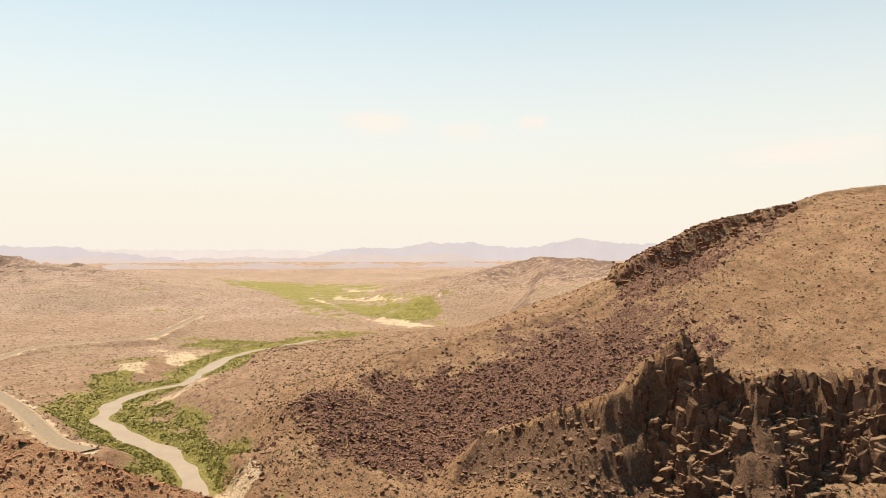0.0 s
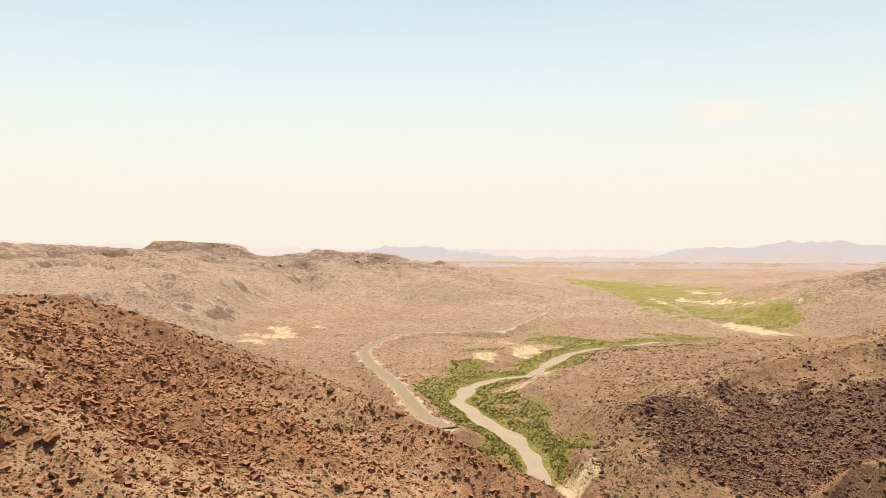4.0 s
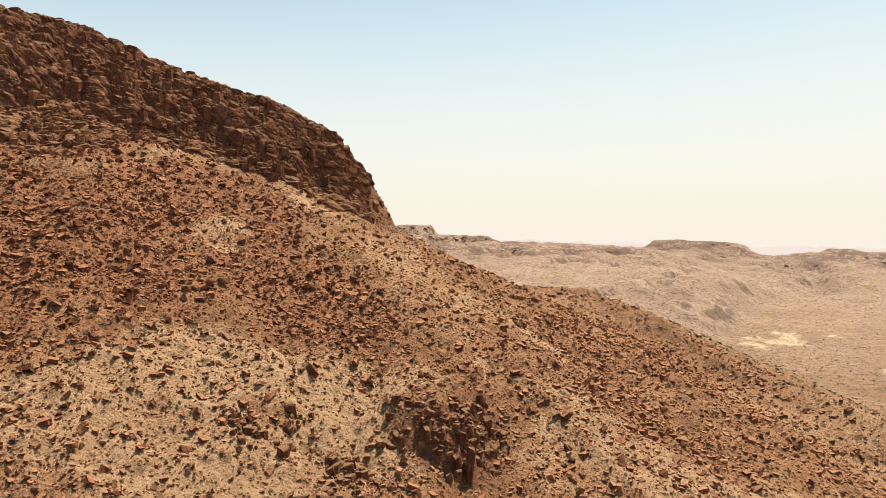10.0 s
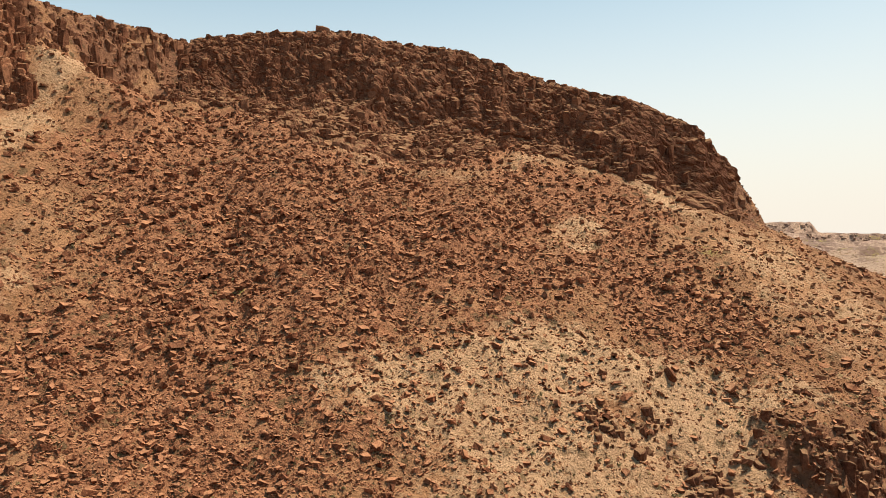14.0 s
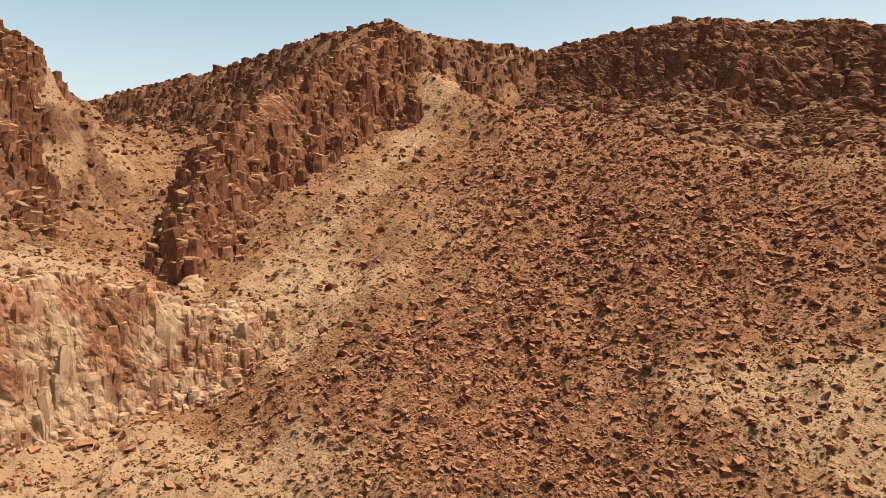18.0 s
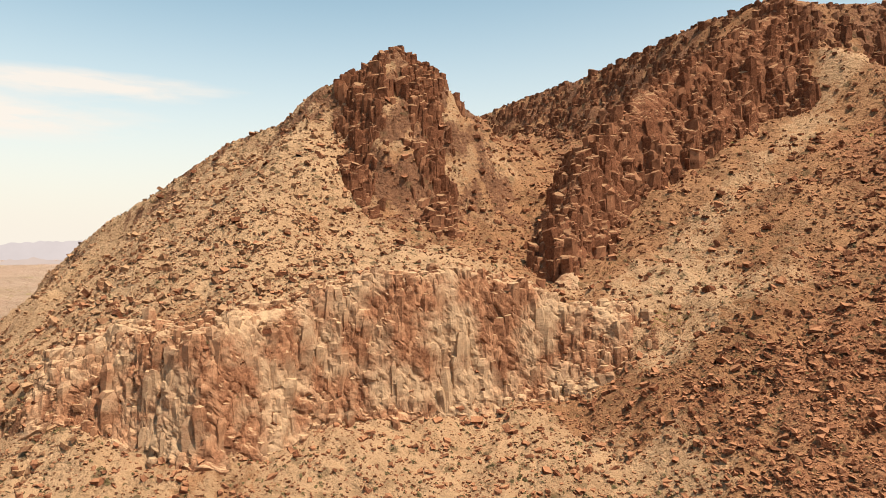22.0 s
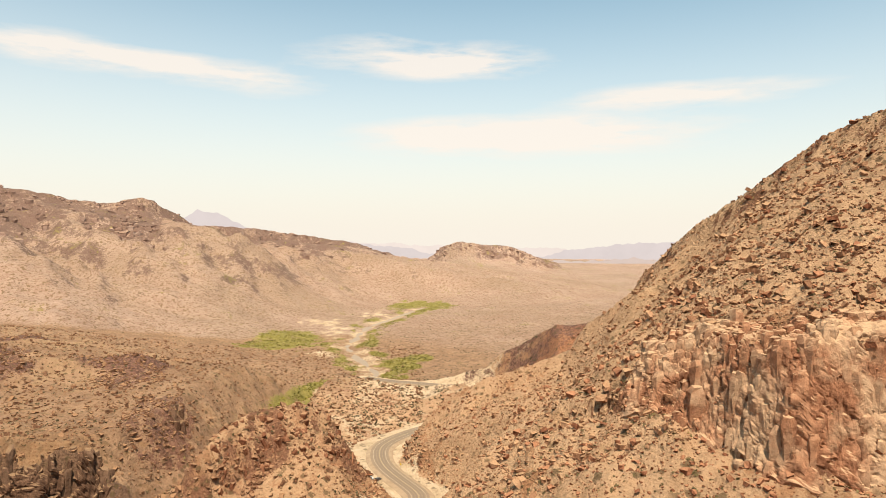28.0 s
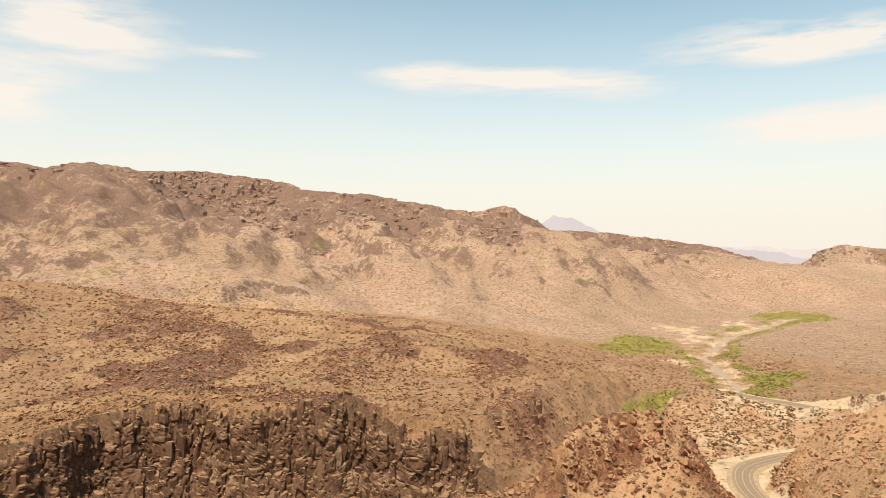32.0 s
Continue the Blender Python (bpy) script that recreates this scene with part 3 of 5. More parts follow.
PALE_MIDDLE = [(190, 40, 60, 50, 0, 0.75), (150, 90, 40, 40, 0, 0.65), (255, 30, 50, 40, 0, 0.7), (310, 90, 40, 60, 0, 0.5), (520, -500, 200, 240, 0, 0.22),
    (-74, 165, 24, 22, 20, 0.8), (-50, 190, 16, 40, 8, 0.4), (-88, 105, 40, 26, 0, 0.75), (66, 138, 52, 30, 0, 0.85), (100, 208, 22, 9, 30, 0.7),
    (45, 118, 34, 20, 0, 0.6), (165, 185, 22, 60, -20, 0.55), (60, 250, 12, 50, 30, 0.4)]
PALE = PALE_WEST + PALE_MIDDLE
PALE_BANDS = [([(-11, 314), (3, 295), (25, 261), (40, 249), (70, 237), (95, 252), (119, 270)], 7), ([(119, 270), (140, 249), (164, 216), (176, 180), (190, 140)], 10),
    ([(-63, 304), (-76, 269), (-81, 225), (-83, 196), (-88, 170), (-94, 140)], 11)]
SAND_EAST = [(937, -17, 60, 30, 0, 0.9), (872, 40, 60, 24, 0, 0.7), (1000, -130, 90, 26, 40, 0.9), (1075, -270, 40, 60, 0, 0.9), (430, -36, 24, 12, 0, 1.0),
    (465, -17, 26, 9, 10, 0.9), (1250, -410, 130, 30, 10, 1.0), (1779, -469, 260, 34, 10, 1.0), (1734, -350, 160, 20, 0, 0.9),
    (2100, -560, 200, 40, 0, 0.9), (1024, 378, 70, 40, 0, 0.8), (1137, 337, 30, 20, 0, 0.8)]
SAND_FLATS = [(1010, -24, 46, 51, -91, 0.55), (728, -10, 21, 48, -91, 0.55), (992, -107, 33, 28, -96, 0.8), (1057, 35, 26, 29, -88, 0.45),
    (-1155, -174, 36, 107, 99, 0.8), (-1304, -229, 54, 58, 100, 0.6), (-863, -108, 20, 46, 97, 1), (-739, -105, 21, 37, 98, 1),
    (-924, -162, 20, 34, 100, 0.7), (-1445, -139, 36, 94, 95, 0.7)]
SAND_WEST = [(-600, 0, 60, 60, 0, 0.8), (-690, 0, 60, 40, 0, 0.7), (-540, -40, 60, 40, 0, 0.55), (-440, -50, 30, 14, 30, 0.6)]
PALE_FAR = SAND_EAST + SAND_FLATS + SAND_WEST
TALUS_SPOTS = [(-448, -335, 60, 26, 30, 0.7), (-533, -244, 60, 26, 20, 0.65), (-480, -600, 150, 60, 60, 0.65), (-520, -350, 70, 30, 40, 0.7), (-420, -430, 60, 30, 40, 0.6), (510, -320, 60, 90, 0, 1.0), (580, -560, 30, 50, 0, 0.7), (420, -300, 40, 80, 0, 0.7), (465, -250, 70, 165, -6, 1.0), (470, -140, 70, 50, 0, 1.0), (560, -470, 40, 60, 0, 0.8), (530, -380, 40, 60, 0, 0.9), (-560, 85, 55, 80, 0, 0.8)]
GRASS_FIELDS = [(1911, -438, 480, 60, 12, 1.0), (2500, -330, 300, 170, 0, 1.0), (1595, -505, 120, 40, 0, 1.0), (1368, -490, 90, 30, 0, 1.0),
    (1150, -264, 80, 26, 60, 0.8), (1450, -420, 240, 60, 10, 0.9), (2250, -480, 380, 240, 0, 0.8), (1900, -320, 520, 70, 0, 0.9)]
GRASS_BANKS = [(480, 12, 40, 30, 0, 0.7), (720, 90, 80, 20, 0, 0.7), (770, -48, 60, 14, -20, 1.0), (664, -32, 50, 14, -20, 0.9), (638, -12, 30, 10, 0, 0.7),
    (793, 60, 60, 14, 0, 1.0), (657, 75, 40, 12, 30, 0.9), (580, 22, 60, 12, 30, 0.8), (1090, -110, 110, 22, 55, 0.9), (430, -63, 40, 14, 0, 0.9),
    (552, -108, 26, 8, 30, 0.8), (484, -41, 50, 7, -20, 0.8)]
GRASS_FLATS = [(817, 60, 27, 49, -86, 1), (671, 68, 14, 38, -84, 1), (621, 52, 10, 28, -85, 1), (791, -11, 39, 31, -91, 0.55), (1084, -57, 53, 46, -93, 0.7),
    (893, -70, 44, 31, -94, 0.9), (790, -72, 26, 36, -95, 0.8), (661, 13, 22, 27, -89, 0.9), (614, -17, 30, 26, -92, 0.8),
    (951, 58, 47, 28, -86, 0.5), (564, 27, 14, 20, -87, 0.8)]
GRASS_WEST = [(-1061, -243, 55, 106, 103, 0.8), (-1656, -64, 82, 122, 92, 1), (-997, -256, 59, 47, 104, 0.8), (-849, -59, 31, 56, 94, 0.95),
    (-886, -34, 22, 35, 92, 0.8), (-661, -158, 39, 20, 103, 1), (-624, -182, 16, 19, 106, 1), (-697, -131, 17, 20, 101, 0.9),
    (-1087, -150, 18, 81, 98, 0.8), (-1052, -117, 12, 75, 96, 0.9), (-872, -135, 10, 43, 99, 0.7), (-794, -72, 16, 21, 95, 0.9)]
GRASS = GRASS_FIELDS + GRASS_BANKS + GRASS_FLATS + GRASS_WEST


def patches(x, y, spots, ragged, outer=1.45, inner=0.45):
    """How much of the ground the patches take, with ragged edges."""
    out = np.zeros(x.shape)
    wander = ragged * (grain(x, y, 40, 41) + 0.7 * grain(x, y, 14, 42) + 0.4 * grain(x, y, 5, 43))
    for cx, cy, rx, ry, turn, amount in spots:
        c, s = math.cos(radians(turn)), math.sin(radians(turn))
        u, v = ((x - cx) * c + (y - cy) * s) / rx, ((y - cy) * c - (x - cx) * s) / ry
        out = np.maximum(out, amount * smooth(outer, inner, np.hypot(u, v) + wander))
    return out


def terrain(x, y):
    """Height of the bare ground and what covers it."""
    r = np.hypot(x, y)
    wet, fields = nearest(x, y, RIVER)[0], nearest(x, y, FIELDS_EAST)[0]
    low = np.minimum(wet, fields)
    z = 0.5 + smooth(9, 40, wet) * 3 + 0.03 * np.clip(low - 60, 0, 700) + 0.015 * np.clip(r - 2300, 0, 4000)
    z += 2.5 * grain(x, y, 90, 7) * smooth(60, 200, low)
    # rose grows with distance from the eye: haze put into the soil's colour
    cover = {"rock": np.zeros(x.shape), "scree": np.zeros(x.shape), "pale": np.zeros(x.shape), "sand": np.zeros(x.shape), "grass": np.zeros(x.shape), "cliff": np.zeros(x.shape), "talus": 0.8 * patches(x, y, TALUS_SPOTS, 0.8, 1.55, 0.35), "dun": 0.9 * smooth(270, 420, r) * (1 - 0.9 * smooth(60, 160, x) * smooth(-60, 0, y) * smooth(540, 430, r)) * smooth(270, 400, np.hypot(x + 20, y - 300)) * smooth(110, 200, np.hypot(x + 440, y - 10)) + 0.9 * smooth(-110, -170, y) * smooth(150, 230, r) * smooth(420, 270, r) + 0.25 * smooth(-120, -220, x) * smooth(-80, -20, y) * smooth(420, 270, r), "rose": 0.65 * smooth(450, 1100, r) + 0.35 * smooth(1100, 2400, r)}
    for line, back in ((RIM_WEST, 0.12), (RIM_EAST, 0.5)):
        d, side, past, (top, _, _) = nearest(x, y, line, 1.0)
        z = np.maximum(z, np.where(side > 0, top + 6 - 0.5 * d - 1.0 * np.maximum(d - 80, 0), top + 6 - back * d) - 0.5 * past)
    for line, ragged, size, soft, rose in LANDFORMS:
        near_only = size < 160
        on = np.nonzero(r < 1300 if near_only else r > 560)[0]
        u, v = x[on], y[on]
        h, bare = ridge(u, v, line, ragged, size)
        under = z[on]
        if not near_only:
            # spurs and gullies that run down from the crest
            p, q = np.array(line[0][:2], float), np.array(line[-1][:2], float)
            du, dv = (q - p) / np.hypot(*(q - p))
            along, down = u * du + v * dv, v * du - u * dv
            folds = 0.55 - 1.9 * np.abs(grain(along, down * 0.38, 250, 12)) - 1.0 * np.abs(grain(along, down * 0.5, 105, 13)) + 0.6 * grain(u, v, 420, 11) + 0.5 * grain(u, v, 46, 14)
            folds = np.minimum(folds, 0.3 if line is WEST_RANGE else 0.1)
            span = np.clip(h - under, 0, 150)
            h = h + (0.42 if line is WEST_RANGE else 0.7 if line is VALLEY_HILLS else 0.4) * span * folds * smooth(20, 170, nearest(u, v, line)[0]) + 2.5 * grain(u, v, 26, 15)
            high = 1 - nearest(u, v, line)[0] / 720
            crags = 0.55 * grain(along, down * 0.55, 150, 16) + 0.5 * grain(u, v, 60, 17) + 0.45 * grain(u, v, 24, 18) + 0.3 * grain(u, v, 11, 19)
            bare = np.clip(np.maximum(0.5 * bare, (0.85 if line is WEST_RANGE else 0.6) * smooth(-0.15, 0.35, 0.95 * crags + 1.6 * (high - 0.5) + (0.4 * smooth(-1350, -850, u) if line is WEST_RANGE else 0)) * smooth(25, 90, span)), 0, 1)
        if not near_only:
            h = h + bare * smooth(20, 80, span) * (5 - 15 * np.abs(grain(u, v, 75, 64)) - 9 * np.abs(grain(u, v, 32, 65)))
        won = smooth(-soft, soft, h - under)
        cover["cliff"][on] = cover["cliff"][on] * (1 - won) + bare * won
        bare = np.clip(bare * (0.52 + 1.0 * grain(u, v, 17, 62) + 0.7 * grain(u, v, 6, 63)), 0, 1) if near_only else bare
        cover["rock"][on] = cover["rock"][on] * (1 - won) + bare * won
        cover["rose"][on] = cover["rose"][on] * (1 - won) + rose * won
        z[on] = blend(under, h, soft)
    # stony hummocks on the table across the canyon
    hump = np.maximum(grain(x, y, 95, 81) + 0.5 * grain(x, y, 40, 82), 0) * smooth(-190, -260, y) * smooth(-160, -250, x) * smooth(1000, 750, r)
    z = z + 20 * hump
    cover["talus"] = np.maximum(cover["talus"], 0.85 * smooth(0.1, 0.3, hump))
    # flood plain
    flat = np.maximum(smooth(420, 90, wet) * smooth(-620, -700, x), smooth(75, 38, wet) * smooth(420, 520, x))
    z = z * (1 - flat) + np.minimum(z, 2.5 + 0.02 * wet) * flat
    for line in (RIM_WEST, RIM_EAST):
        most, bare = rim(x, y, line)
        cut = z > most - 1
        cover["rock"] = np.where(cut, np.maximum(cover["rock"], bare), cover["rock"])
        cover["cliff"] = np.where(cut, bare, cover["cliff"])
        z = np.minimum(z, most)
    z = np.minimum(z, 1 + (1.15 + 0.5 * grain(x, y, 40, 47)) * np.maximum(wet - 13 + 6 * grain(x, y, 13, 48), 0))
    for line in SCARPS:
        lift, bare = scarp(x, y, line)
        z += lift
        cover["cliff"] = np.maximum(cover["cliff"], bare)
        cover["rock"] = np.maximum(cover["rock"], bare * (0.2 if line is SCARPS[0] else 1.0))
    z = np.maximum(z, -2)
    # gullies, humps and stones
    rough = smooth(25, 90, wet)
    z += rough * (2.6 * grain(x, y, 46, 21) + 1.1 * grain(x, y, 17, 22) + 0.55 * grain(x, y, 6.5, 23) + 0.3 * grain(x, y, 2.6, 24) * smooth(700, 300, r))
    z += cover["rock"] * smooth(900, 500, r) * (2.4 * np.abs(grain(x, y, 9, 25)) + 1.3 * np.abs(grain(x, y, 3.5, 26)) - 0.8)
    # the river's bed and the roads' benches
    slim = wet + 4 * smooth(-450, -600, x) + 9 * grain(x, y, 38, 57)
    bed = smooth(12, 3, slim)
    z = z * (1 - bed) + np.minimum(z, -1.5) * bed
    for road in (ROAD_WEST, ROAD_EAST):
        d, _, _, (level,) = nearest(x, y, road)
        wide = np.maximum(d - 13 - 3 * np.maximum(grain(x, y, 20, 45), 0), 0)
        cut = smooth(17, 9, d)
        z = np.clip(z, level - 0.8 - 0.6 * wide, level - 0.8 + (1.2 if road is ROAD_WEST else 0.6) * wide + 0.5 * np.maximum(wide - 12, 0) + 1.0 * np.maximum(wide - 40, 0))
        cover["sand"] = np.maximum(cover["sand"], smooth(21, 12, d + 12 * grain(x, y, 16, 44) + (0 if road is ROAD_WEST else 8)))
        cover["rock"] *= 1 - cut
    streaks = grain(x, y, 28, 51) * 0.5 + grain(x * 1.6, y * 0.6, 12, 52) * 0.35
    cover["scree"] = np.clip(np.maximum(patches(x, y, SCREE, 0.5) + streaks * 0.3 * smooth(700, 300, r), patches(x, y, SCREE_FAR, 0.45, 1.2, 0.75)), 0, 1)
    cover["pale"] = patches(x, y, PALE, 0.6)
    for line, wide in PALE_BANDS:
        d, _, past, _ = nearest(x, y, line)
        cover["pale"] = np.maximum(cover["pale"], 0.62 * smooth(1.35 * wide, 0.2 * wide, d + wide * (0.7 * grain(x, y, 17, 55) + 0.5 * grain(x, y, 6, 56))))
    cover["sand"] = np.maximum(cover["sand"], patches(x, y, PALE_FAR, 1.1, 1.2, 0.5))
    open_valley = np.maximum(smooth(400, 480, x), smooth(-560, -640, x))
    bank = smooth(46, 24, wet + 26 * grain(x, y, 34, 53)) * open_valley
    west = smooth(-620, -680, x)
    cover["sand"] = np.maximum(cover["sand"], west * smooth(20, 9, wet + 30 * grain(x, y, 46, 54)))
    bank = bank * (1 - 0.2 * west)
    cover["grass"] = np.maximum(patches(x, y, GRASS, 0.5, 1.2, 0.7) * (1 - 0.9 * cover["sand"] * np.maximum(smooth(1100, 1300, x), west)), bank * (1 - west * cover["sand"]))
    cover["grass"] = cover["grass"] * np.maximum(smooth(16, 9, z), smooth(1100, 1300, r))
    cover["sand"] = cover["sand"] * (1 - 0.6 * bank)
    cover["scree"] = cover["scree"] * (1 - 0.8 * cover["pale"]) * (1 - cover["sand"])
    # broken ledges that step down below the mountain's crest
    d, _, _, (foot,) = nearest(x, y, LEDGES, 1.0)
    cover["ledges"] = np.maximum(cover["cliff"] * smooth(0.55, 0.9, y / 300), 0.62 * smooth(foot + 8, foot - 8, d + 6 * grain(x, y, 16, 91)))
    return z, cover


def mesh_of(name, verts, faces, material=None, flat=True):
    """A mesh from arrays of corners and of faces with equally many corners."""
    me = bpy.data.meshes.new(name)
    verts, faces = np.asarray(verts, np.float32), np.asarray(faces, np.int32)
    k = faces.shape[1]
    me.vertices.add(len(verts))
    me.vertices.foreach_set("co", verts.ravel())
    me.loops.add(faces.size)
    me.loops.foreach_set("vertex_index", faces.ravel())
    me.polygons.add(len(faces))
    me.polygons.foreach_set("loop_start", np.arange(0, faces.size, k, dtype=np.int32))
    me.polygons.foreach_set("use_smooth", np.full(len(faces), not flat))
    me.update(calc_edges=True)
    if material:
        me.materials.append(material)
    return me


def grid_faces(rows, cols, closed=False):
    i, j = np.meshgrid(np.arange(rows - 1), np.arange(cols if closed else cols - 1), indexing="ij")
    k = (j + 1) % cols
    return np.stack([i * cols + j, i * cols + k, (i + 1) * cols + k, (i + 1) * cols + j], -1).reshape(-1, 4)


# ---- the ground: one sheet, finest round the hill ----
spin = np.radians(np.concatenate([np.arange(-150, 158, 0.265), np.arange(158, 210, 1.0)]))
reach = np.concatenate([[0.01, 30, 55], np.geomspace(75, 620, 305), np.geomspace(624, 1100, 100), np.geomspace(1112, 4900, 125)])
R, S = np.meshgrid(reach, spin, indexing="ij")
GX, GY = 3 - np.sin(S) * R, 2 + np.cos(S) * R
GZ, COVER = terrain(GX.ravel(), GY.ravel())
steep = GZ.reshape(R.shape)
fall = np.hypot(np.gradient(steep, axis=0) / np.gradient(R, axis=0), np.gradient(steep, axis=1) / (np.gradient(S, axis=1) * R + 1e-6)).ravel()
RR = R.ravel()
COVER["rock"] = np.clip(np.maximum(COVER["rock"], smooth(0.5, 0.9, fall + 0.25 * grain(GX.ravel(), GY.ravel(), 70, 61)) * 0.6 * smooth(600, 1000, RR) + smooth(1.7, 2.6, fall) * smooth(900, 600, RR)) * (1 - COVER["sand"]), 0, 1)
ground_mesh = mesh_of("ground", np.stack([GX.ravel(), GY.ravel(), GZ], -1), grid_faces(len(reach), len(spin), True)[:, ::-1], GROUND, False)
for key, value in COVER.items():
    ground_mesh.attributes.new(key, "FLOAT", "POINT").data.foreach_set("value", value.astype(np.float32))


def sample(x, y):
    """Height and cover of the ground as it is built, at any spots."""
    px, py = x - 3, y - 2
    i = np.interp(np.hypot(px, py), reach, np.arange(len(reach)))
    turn = np.mod(np.arctan2(-px, py) - spin[0], 2 * math.pi) + spin[0]
    j = np.interp(turn, spin, np.arange(len(spin)))
    i0, j0 = np.clip(i.astype(int), 0, len(reach) - 2), np.clip(j.astype(int), 0, len(spin) - 2)
    fi, fj = i - i0, j - j0
    def at(a):
        a = a.reshape(R.shape)
        return (a[i0, j0] * (1 - fj) + a[i0, j0 + 1] * fj) * (1 - fi) + (a[i0 + 1, j0] * (1 - fj) + a[i0 + 1, j0 + 1] * fj) * fi
    return at(GZ), {key: at(value) for key, value in COVER.items()}


ground = tagged(new("ground", ground_mesh), "tan desert hills with reddish-brown scree and rocky crests", "ground", kind="structure")


def ribbon(line, step=6.0):
    """A strip along a line of points, at the line's own height or z 0."""
    p = np.array([(*q, 0) if len(q) == 2 else q for q in line], float)
    t = np.concatenate([[0], np.cumsum(np.hypot(*np.diff(p[:, :2], axis=0).T))])
    s = np.arange(0, t[-1], step)
    c = np.stack([np.interp(s, t, p[:, k]) for k in range(3)], -1)
    for _ in range(6):
        c[1:-1] = (c[:-2] + 2 * c[1:-1] + c[2:]) / 4
    d = np.gradient(c[:, :2], axis=0)
    d /= np.linalg.norm(d, axis=1)[:, None]
    side = np.stack([-d[:, 1], d[:, 0]], -1)
    return c, side


def strip(name, line, offsets, lift, material, step=6.0):
    c, side = ribbon(line, step)
    cols = len(offsets)
    lifts = lift if isinstance(lift, tuple) else (lift,) * cols
    v = np.stack([np.column_stack([c[:, :2] + side * o, c[:, 2] + up]) for o, up in zip(offsets, lifts)], 1).reshape(-1, 3)
    return mesh_of(name, v, grid_faces(len(c), cols)[:, ::-1], material, False)


river = tagged(new("water", strip("water", RIVER, (-14, -7, 0, 7, 14), 0.0, WATER)), "muddy tan river winding through the valley", "river", kind="structure")
road_w = tagged(new("road", strip("road", ROAD_WEST, (-5.2, -2.6, 0, 2.6, 5.2), 0.15, ASPHALT)), "worn grey-tan two-lane desert road", "road", kind="structure")
road_e = tagged(new("road", strip("road", ROAD_EAST, (-5.2, -2.6, 0, 2.6, 5.2), 0.15, ASPHALT)), "worn grey-tan two-lane desert road", "road", kind="structure")

for line in (ROAD_WEST, ROAD_EAST):
    tagged(new("road_shoulder", strip("road_shoulder", line, (-11, -5.9, 0, 5.9, 11), (-2.2, 0.06, 0.1, 0.06, -2.2), GRAVEL)), "pale gravel shoulder along the road", "road shoulder", kind="structure")


# ---- far ranges on the horizon: glowing sheets, haze put into their colours ----
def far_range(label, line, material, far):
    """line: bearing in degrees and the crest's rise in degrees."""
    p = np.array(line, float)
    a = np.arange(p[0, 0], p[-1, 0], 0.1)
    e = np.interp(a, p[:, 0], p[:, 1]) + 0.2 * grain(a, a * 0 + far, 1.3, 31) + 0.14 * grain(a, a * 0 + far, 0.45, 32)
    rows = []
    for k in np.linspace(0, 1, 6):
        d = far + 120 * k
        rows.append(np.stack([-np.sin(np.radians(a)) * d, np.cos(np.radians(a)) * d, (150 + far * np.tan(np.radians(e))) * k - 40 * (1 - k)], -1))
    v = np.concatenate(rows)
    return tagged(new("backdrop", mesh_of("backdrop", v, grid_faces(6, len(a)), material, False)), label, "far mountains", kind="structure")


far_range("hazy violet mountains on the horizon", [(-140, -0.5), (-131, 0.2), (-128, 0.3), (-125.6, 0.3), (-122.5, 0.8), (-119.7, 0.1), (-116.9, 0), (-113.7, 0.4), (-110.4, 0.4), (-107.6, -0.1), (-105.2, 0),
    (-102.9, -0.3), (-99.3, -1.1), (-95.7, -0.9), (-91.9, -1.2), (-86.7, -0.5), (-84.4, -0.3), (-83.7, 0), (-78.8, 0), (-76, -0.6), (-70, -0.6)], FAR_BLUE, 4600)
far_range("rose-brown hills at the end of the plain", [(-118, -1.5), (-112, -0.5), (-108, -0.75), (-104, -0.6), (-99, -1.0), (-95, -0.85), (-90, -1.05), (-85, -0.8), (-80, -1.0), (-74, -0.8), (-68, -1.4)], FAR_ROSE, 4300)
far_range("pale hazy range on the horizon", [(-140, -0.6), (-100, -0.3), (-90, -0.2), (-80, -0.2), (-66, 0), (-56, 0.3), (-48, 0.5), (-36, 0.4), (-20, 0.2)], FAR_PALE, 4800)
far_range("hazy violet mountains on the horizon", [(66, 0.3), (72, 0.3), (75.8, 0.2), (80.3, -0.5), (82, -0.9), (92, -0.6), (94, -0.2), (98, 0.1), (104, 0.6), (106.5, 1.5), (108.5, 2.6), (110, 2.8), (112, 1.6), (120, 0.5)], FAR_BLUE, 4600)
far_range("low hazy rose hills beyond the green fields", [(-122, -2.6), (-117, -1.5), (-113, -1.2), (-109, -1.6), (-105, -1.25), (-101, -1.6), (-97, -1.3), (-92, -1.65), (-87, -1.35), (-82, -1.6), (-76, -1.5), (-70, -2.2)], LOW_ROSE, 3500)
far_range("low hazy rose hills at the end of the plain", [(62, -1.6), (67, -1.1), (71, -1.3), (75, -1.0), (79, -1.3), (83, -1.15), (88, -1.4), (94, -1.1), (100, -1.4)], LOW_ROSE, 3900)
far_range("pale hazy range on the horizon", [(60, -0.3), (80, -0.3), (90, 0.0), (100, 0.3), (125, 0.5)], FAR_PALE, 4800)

# ---- loose rock, outcrops and plants ----
rng = np.random.default_rng(7)


